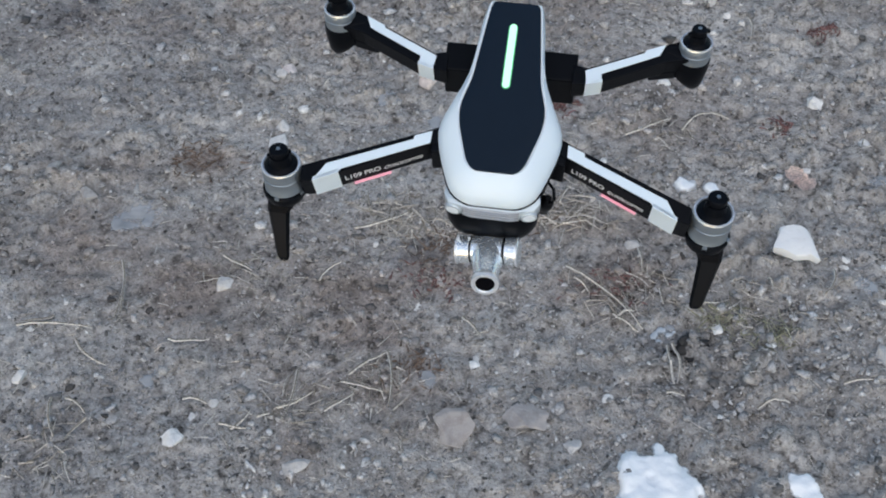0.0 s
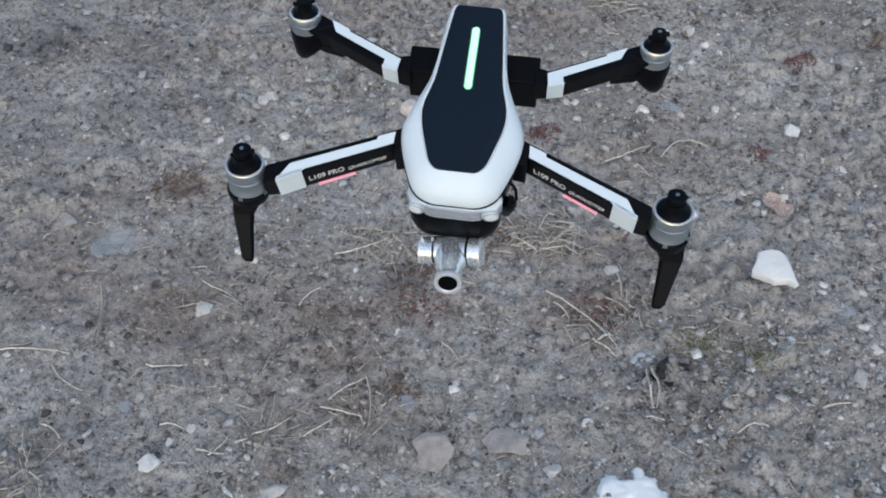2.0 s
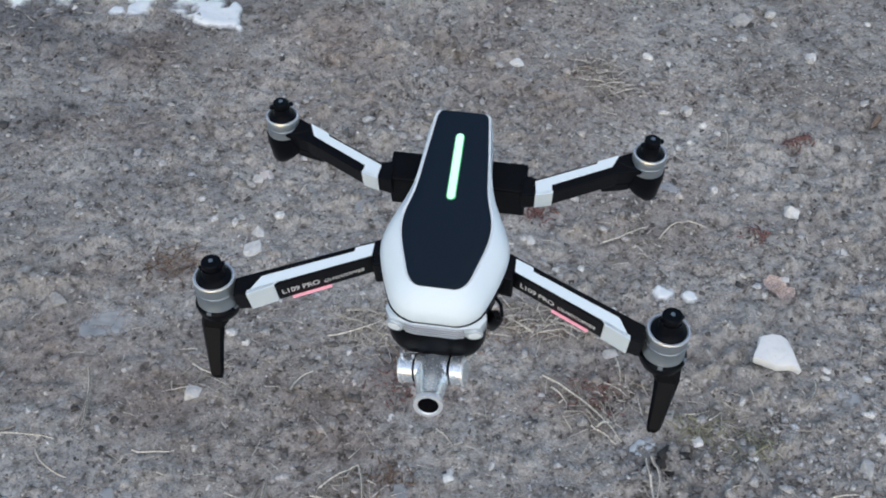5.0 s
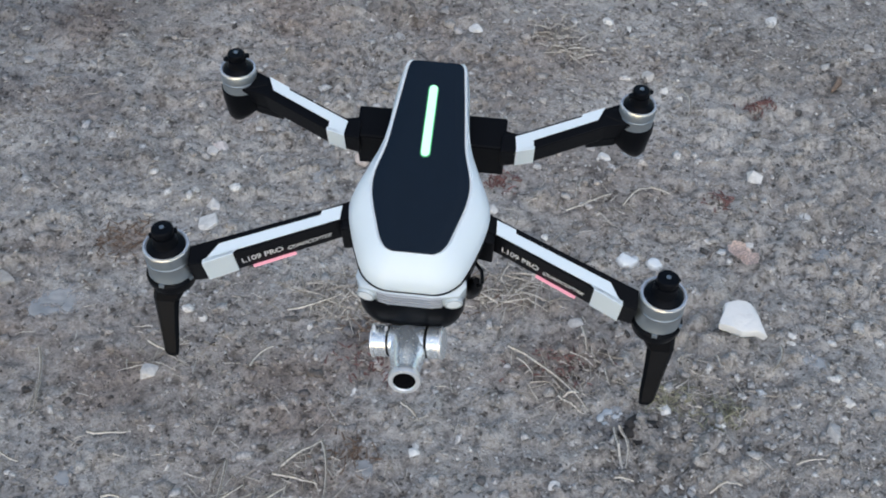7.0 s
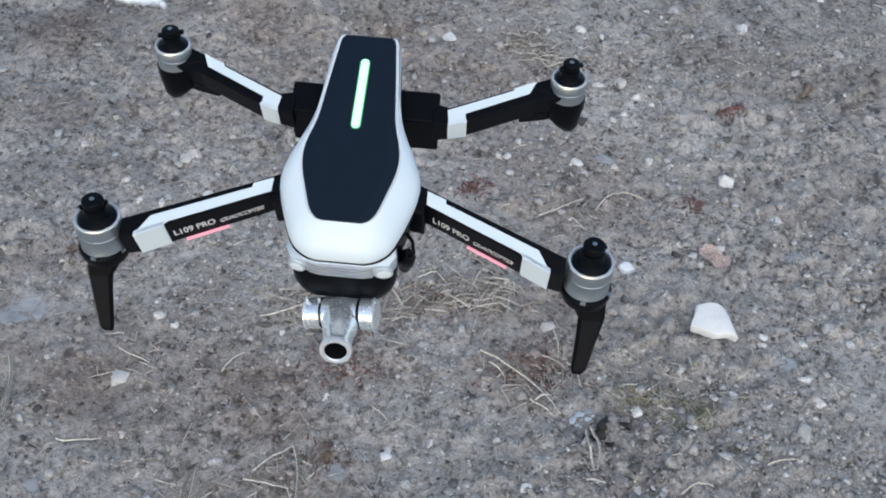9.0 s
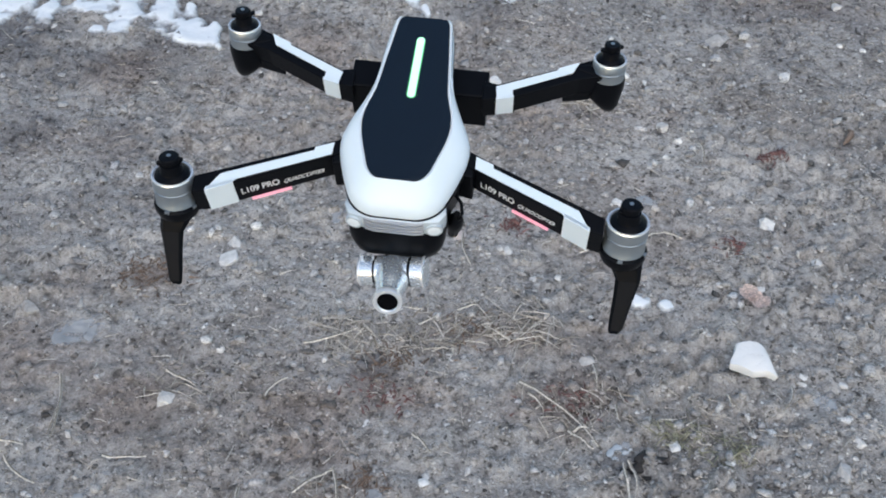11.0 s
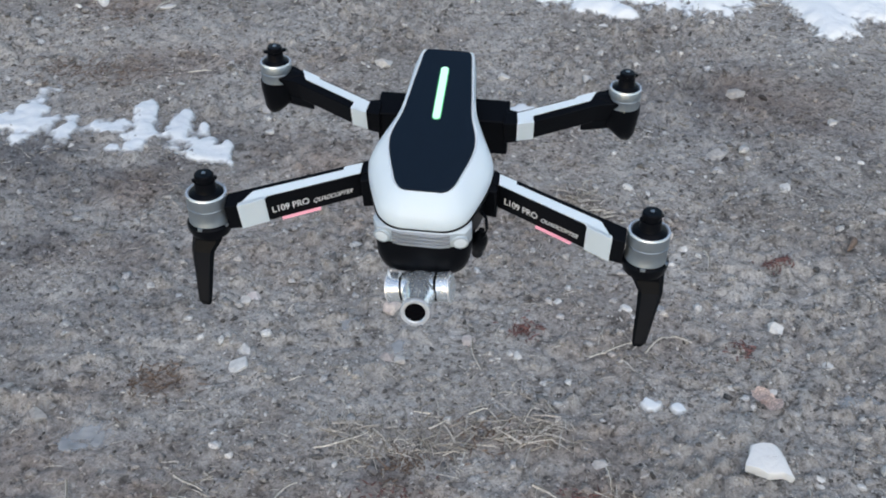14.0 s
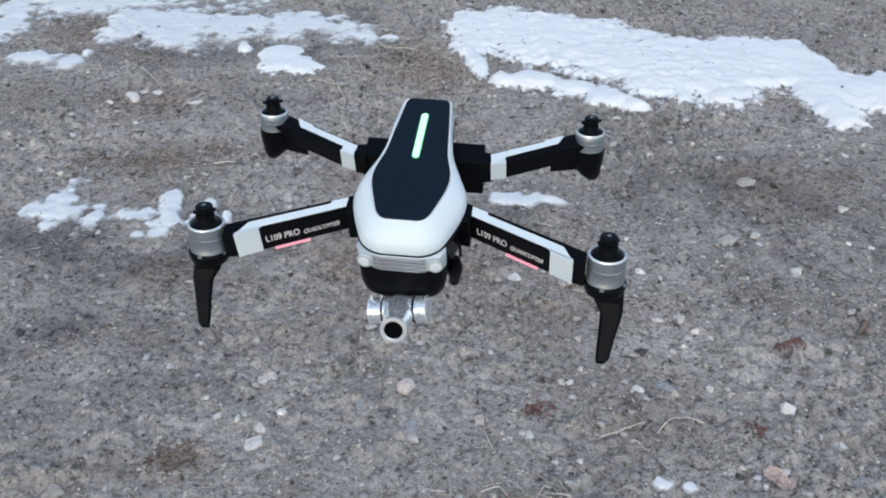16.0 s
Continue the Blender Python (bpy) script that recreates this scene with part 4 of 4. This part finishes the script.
for x, y, spread, count in ((0.925, 1.506, 0.022, 46), (0.238, 1.260, 0.026, 46), (0.740, 1.175, 0.020, 24), (0.070, 3.330, 0.035, 30), (0.292, 0.738, 0.036, 30), (-0.092, 0.763, 0.036, 30)):
    build_tuft(x, y, spread, count, RNG, REDLEAF, "small patch of dark red dried leaves on soil", (0.006, 0.022), 0.7, "red_leaf_patch", 0.0022)
for x, y, spread, count in ((-0.606, 1.123, 0.040, 70), (-0.126, 0.552, 0.035, 40), (-0.072, 0.854, 0.030, 40), (0.122, 0.926, 0.045, 40), (-1.162, 2.686, 0.10, 90), (-1.000, 2.643, 0.08, 70), (-1.156, 3.160, 0.12, 90), (0.019, 3.589, 0.16, 140)):
    build_tuft(x, y, spread, count, RNG, RUST, "rust-brown plant litter pressed into the soil", (0.008, 0.03), 0.3, "plant_litter", 0.0018)


def build_scatter():
    rng, verts, faces = random.Random(11), [], []
    for _ in range(3400):
        y = 0.15 + 4.4 * rng.random() ** 1.5
        x = (rng.random() - 0.48) * 2 * (0.9 + 0.36 * y)
        blade(verts, faces, x, y, rng.uniform(0.008, 0.030) * (1.7 if rng.random() < 0.2 else 1.0) * (1 + 0.15 * y), rng.uniform(0, 6.283), rng.uniform(0, 0.35), 0.0011 * rng.uniform(0.6, 1.4) * (1 + 0.2 * y), rng)
    tagged(sheet("straw_litter", verts, faces, STRAW, False), "thin bits of dry straw strewn over soil", "straw", kind="stuff")


build_scatter()

STRAWS_A = [(-0.923, 0.674, -0.770, 0.660), (-0.799, 0.636, -0.729, 0.573), (0.191, 0.780, 0.327, 0.619), (-0.272, 0.523, -0.191, 0.493), (-0.258, 0.537, -0.178, 0.586), (-0.183, 0.586, -0.182, 0.464), (-0.724, 0.756, -0.722, 0.675), (-0.323, 0.762, -0.279, 0.807), (-0.303, 0.458, -0.249, 0.494), (-0.393, 0.468, -0.326, 0.503), (-0.572, 0.493, -0.524, 0.480), (0.379, 0.585, 0.375, 0.497), (-0.032, 0.660, -0.001, 0.613), (-0.821, 0.503, -0.801, 0.422)]
STRAWS_B = [(0.348, 0.821, 0.348, 0.763), (-0.252, 0.900, -0.137, 0.937), (0.370, 1.157, 0.485, 1.208), (0.505, 1.170, 0.582, 1.222), (0.582, 1.225, 0.623, 1.202), (-0.952, 3.166, -0.879, 3.293), (-1.210, 3.606, -1.040, 3.284), (-0.377, 3.422, -0.316, 3.207), (0.106, 1.227, 0.117, 1.117), (-0.750, 2.632, -0.674, 2.652), (0.746, 1.561, 0.729, 1.466), (0.206, 0.753, 0.231, 0.717), (-0.853, 0.694, -0.915, 0.684)]
STRAWS_C = [(-0.736, 0.831, -0.732, 0.680), (-0.794, 0.503, -0.752, 0.468), (-0.749, 0.458, -0.780, 0.416), (-0.498, 0.439, -0.447, 0.426), (-0.477, 0.425, -0.444, 0.461), (-0.428, 0.451, -0.408, 0.459), (-0.357, 0.552, -0.383, 0.442), (-0.525, 0.834, -0.464, 0.791), (-0.616, 0.628, -0.535, 0.625), (0.274, 0.660, 0.317, 0.616), (0.379, 0.720, 0.380, 0.681)]
STRAWS_D = [(0.370, 0.581, 0.368, 0.494), (0.349, 0.474, 0.383, 0.465), (0.518, 0.437, 0.584, 0.448), (0.610, 0.740, 0.612, 0.707), (0.748, 0.752, 0.710, 0.687), (0.696, 0.483, 0.750, 0.482), (0.280, 0.655, 0.314, 0.662), (0.077, 0.981, 0.123, 0.997), (-0.010, 0.945, 0.031, 0.971), (0.194, 0.957, 0.220, 0.997)]
for x0, y0, x1, y1 in STRAWS_A + STRAWS_B + STRAWS_C + STRAWS_D:
    long = math.dist((x0, y0), (x1, y1))
    side = RNG.uniform(-0.12, 0.12) * long
    pts = []
    for k in range(7):
        u = k / 6
        bow = 4 * u * (1 - u) * side
        px, py = x0 + (x1 - x0) * u - (y1 - y0) / long * bow, y0 + (y1 - y0) * u + (x1 - x0) / long * bow
        pts.append((px, py, rest(px, py) * 0.7 + 0.009 + 0.004 * math.sin(3.1 * u)))
    r = 0.0026 + 0.0010 * (y0 > 2)
    bm = tube(pts, [r * (1.25 - 0.6 * k / 6) for k in range(7)], 5)
    straw = part("straw", bm, STRAW, None, smooth=True)
    tagged(straw, "bent pale dry grass stalk lying on soil", "straw", "dry stalks")


def build_leaf(x, y, size, turn, mat, label, curl):
    bm = bmesh.new()
    n, grid = 9, []
    for i in range(n):
        row, u = [], i / (n - 1) * 2 - 1
        half = 0.5 * math.sqrt(max(0.0, 1 - u * u)) * (1 + 0.18 * math.sin(7 * u)) + 0.03
        for j in range(7):
            v = (j / 6 * 2 - 1) * half
            z = 0.15 * abs(v) + curl * u * u * 0.2 + 0.14 * noise.noise(Vector((u * 2.2, v * 3.1, x * 9)))
            row.append(bm.verts.new((u * size * 0.5, v * size * 0.8, z * size)))
        grid.append(row)
    for a, b in zip(grid, grid[1:]):
        for k in range(6):
            bm.faces.new((a[k], a[k + 1], b[k + 1], b[k]))
    bmesh.ops.solidify(bm, geom=bm.faces[:], thickness=size * 0.02)
    leaf = part("dry_leaf", bm, mat, None, smooth=True)
    leaf.matrix_world = pose(x, y, rest(x, y) + 0.015, 8, -6, turn)
    tagged(leaf, label, "leaf")


build_leaf(0.726, 1.011, 0.044, 20, LEAF, "crumpled pinkish-tan dry leaf on the gravel", 0.5)
build_leaf(0.749, 0.990, 0.052, 300, LEAF, "crumpled pinkish-tan dry leaf on the gravel", 0.4)


def build_curled_leaf(x, y):
    """A dry leaf rolled up into a thin hook."""
    pts = [(x - 0.012 + 0.034 * math.sin(1.9 * u), y - 0.030 + 0.060 * u, rest(x, y) + 0.012 + 0.008 * math.sin(3 * u)) for u in np.linspace(0, 1, 8)]
    bm = tube(pts, [0.003, 0.006, 0.008, 0.009, 0.008, 0.007, 0.005, 0.002], 8)
    leaf = part("dry_leaf", bm, RUST, None, smooth=True)
    tagged(leaf, "dark brown dry leaf rolled into a hook", "leaf")


build_curled_leaf(1.150, 1.591)


def build_snow(blobs, label, seed, thick=0.020, step=0.011, ragged=0.5, mat=None, thin=0.0):
    """A patch of old snow: melted-together rounds, smooth in the middle, that sink into the soil at the edge."""
    grain = 1.0 if step > 0.006 else 0.35
    b = np.array([tuple(r) + (0,) * (5 - len(r)) for r in blobs], float)
    lo, hi = (b[:, :2] - b[:, 2:4].max(1)[:, None] * 1.5).min(0), (b[:, :2] + b[:, 2:4].max(1)[:, None] * 1.5).max(0)
    gx, gy = np.meshgrid(np.arange(lo[0], hi[0], step), np.arange(lo[1], hi[1], step))
    wx, wy = gx + 0.10 * grain * rough(gx, gy, 0.22 * grain, 3, seed + 3), gy + 0.10 * grain * rough(gx, gy, 0.22 * grain, 3, seed + 4)
    field = np.zeros(gx.shape)
    for x, y, rx, ry, turn in b:
        c, s = math.cos(radians(turn)), math.sin(radians(turn))
        u, v = (wx - x) * c + (wy - y) * s, -(wx - x) * s + (wy - y) * c
        field = field + np.exp(7 * np.maximum(-3, 1 - np.sqrt((u / rx) ** 2 + (v / ry) ** 2)))
    field = np.log(field) / 7 - 0.04
    field = field + ragged * (0.8 * rough(gx, gy, 0.16 * grain, 3, seed) + 0.9 * rough(gx, gy, 0.05 * grain, 3, seed + 9)) - thin
    gz = soil_height(gx, gy) * 0.3 - 0.003 + thick * np.tanh(3.2 * field) + 0.25 * thick * rough(gx, gy, 0.10, 3, seed + 5)
    live = field > -0.30
    cell = live[:-1, :-1] & live[1:, :-1] & live[:-1, 1:] & live[1:, 1:]
    n = gx.shape[1]
    i, j = np.nonzero(cell)
    quads = np.stack([i * n + j, i * n + j + 1, (i + 1) * n + j + 1, (i + 1) * n + j], 1)
    used, flat = np.unique(quads, return_inverse=True)
    co = np.stack([gx.ravel()[used], gy.ravel()[used], gz.ravel()[used]], -1)
    ob = sheet("snow_patch", co.tolist(), flat.reshape(-1, 4).tolist(), mat or SNOW)
    depth = ob.data.attributes.new("snow_depth", "FLOAT", "POINT")
    depth.data.foreach_set("value", (1.5 * field.ravel()[used]).astype(np.float32))
    tagged(ob, label, "snow", "snow patches")


build_snow([(0.23, 4.05, 0.134, 0.366), (0.23, 3.62, 0.054, 0.204), (0.42, 4.02, 0.237, 0.382), (0.64, 3.93, 0.234, 0.462), (0.85, 3.74, 0.226, 0.467), (1.03, 3.62, 0.222, 0.484), (1.19, 3.48, 0.216, 0.446), (1.39, 3.56, 0.193, 0.385), (1.60, 3.61, 0.194, 0.363), (1.64, 3.37, 0.175, 0.456), (1.63, 3.06, 0.090, 0.215), (1.80, 3.21, 0.155, 0.230), (1.96, 3.20, 0.155, 0.262)], "broad ragged patch of old white snow on gravel", 61, 0.036, ragged=0.50)
build_snow([(0.34, 3.41, 0.066, 0.078), (0.47, 3.41, 0.114, 0.117), (0.62, 3.30, 0.116, 0.113), (0.75, 3.21, 0.096, 0.109), (0.83, 3.10, 0.054, 0.052)], "narrow tongue of old snow on gravel", 62, 0.032, ragged=0.45)
build_snow([(-1.99, 4.21, 0.133, 0.596), (-1.70, 3.73, 0.150, 0.132), (-1.54, 3.69, 0.081, 0.106), (-1.48, 3.79, 0.033, 0.067), (-1.68, 4.51, 0.344, 0.259), (-1.37, 4.23, 0.209, 0.331), (-1.14, 4.14, 0.237, 0.414), (-0.87, 4.16, 0.178, 0.339), (-0.60, 4.17, 0.268, 0.263), (-0.38, 4.08, 0.147, 0.182), (-0.25, 3.96, 0.110, 0.105), (-0.14, 3.96, 0.064, 0.061), (-1.44, 4.69, 0.773, 0.294)], "long ragged band of thin old snow on gravel", 63, 0.022, ragged=0.95, mat=THIN_SNOW, thin=0.07)
build_snow([(-0.62, 3.74, 0.101, 0.148), (-0.67, 3.60, 0.076, 0.101), (-0.53, 3.60, 0.125, 0.085), (-0.80, 3.84, 0.040, 0.052)], "small patch of old snow on gravel", 64, 0.024, ragged=0.6)
build_snow([(-1.19, 2.34, 0.106, 0.168), (-1.24, 2.40, 0.067, 0.077), (-1.08, 2.29, 0.031, 0.100), (-0.98, 2.28, 0.083, 0.054), (-0.94, 2.15, 0.038, 0.026)], "melting patch of snow on dark soil", 65, 0.016, 0.007, ragged=1.5, mat=THIN_SNOW, thin=-0.06)
build_snow([(-0.84, 2.23, 0.052, 0.157), (-0.82, 2.33, 0.040, 0.046), (-0.73, 2.26, 0.058, 0.115), (-0.66, 2.19, 0.082, 0.086), (-0.62, 2.12, 0.055, 0.074), (-0.58, 2.14, 0.026, 0.100), (-0.65, 2.28, 0.024, 0.027), (-0.56, 2.05, 0.013, 0.024)], "melting patch of snow on dark soil", 66, 0.016, 0.007, ragged=1.5, mat=THIN_SNOW, thin=-0.06)
build_snow([(0.24, 2.36, 0.054, 0.060), (0.31, 2.32, 0.068, 0.050), (0.40, 2.31, 0.062, 0.036), (0.01, 2.30, 0.054, 0.071), (0.04, 2.22, 0.021, 0.043)], "thin melting snow strip on gravel", 67, 0.012, 0.007, ragged=0.9, mat=THIN_SNOW)
build_snow([(0.26, 0.30, 0.040, 0.056), (0.32, 0.31, 0.047, 0.052), (0.34, 0.27, 0.051, 0.051), (0.28, 0.26, 0.069, 0.037)], "lump of white snow on gravel", 68, 0.022, 0.004, 0.55)
build_snow([(0.57, 0.28, 0.030, 0.031), (0.58, 0.25, 0.021, 0.030)], "thin scrap of snow on gravel", 69, 0.008, 0.004, 0.8)
for k, (x, y, rx, ry) in enumerate(((0.490, 0.999, 0.025, 0.028), (0.544, 0.988, 0.021, 0.024))):
    build_snow([(x, y, rx, ry)], "little scrap of melting snow on gravel", 70 + k, 0.014, 0.003, 0.7, THIN_SNOW)
build_snow([(0.348, 0.612, 0.010, 0.007), (0.366, 0.621, 0.012, 0.008), (0.380, 0.608, 0.009, 0.007), (0.395, 0.616, 0.010, 0.006), (0.360, 0.600, 0.008, 0.005)], "crumbled bluish-white ice beside dark clods", 79, 0.005, 0.003, 1.6, ICE_CRUMBS, 0.08)
for k, (x, y, rx, ry) in enumerate(((0.328, 0.874, 0.014, 0.012), (0.382, 0.619, 0.024, 0.016), (-0.096, 0.527, 0.018, 0.016), (-0.640, 0.528, 0.016, 0.026), (0.801, 0.704, 0.026, 0.022), (-0.077, 1.214, 0.030, 0.020), (0.563, 1.341, 0.024, 0.018), (-0.735, 0.952, 0.050, 0.040), (-0.176, 1.310, 0.045, 0.036), (-0.440, 0.973, 0.036, 0.026), (0.946, 1.002, 0.045, 0.024))):
    build_snow([(x, y, 1.1 * rx, 1.1 * ry)], "thin scrap of bluish ice frozen onto gravel", 80 + k, 0.005, 0.004, 1.9, ICE, 0.05)
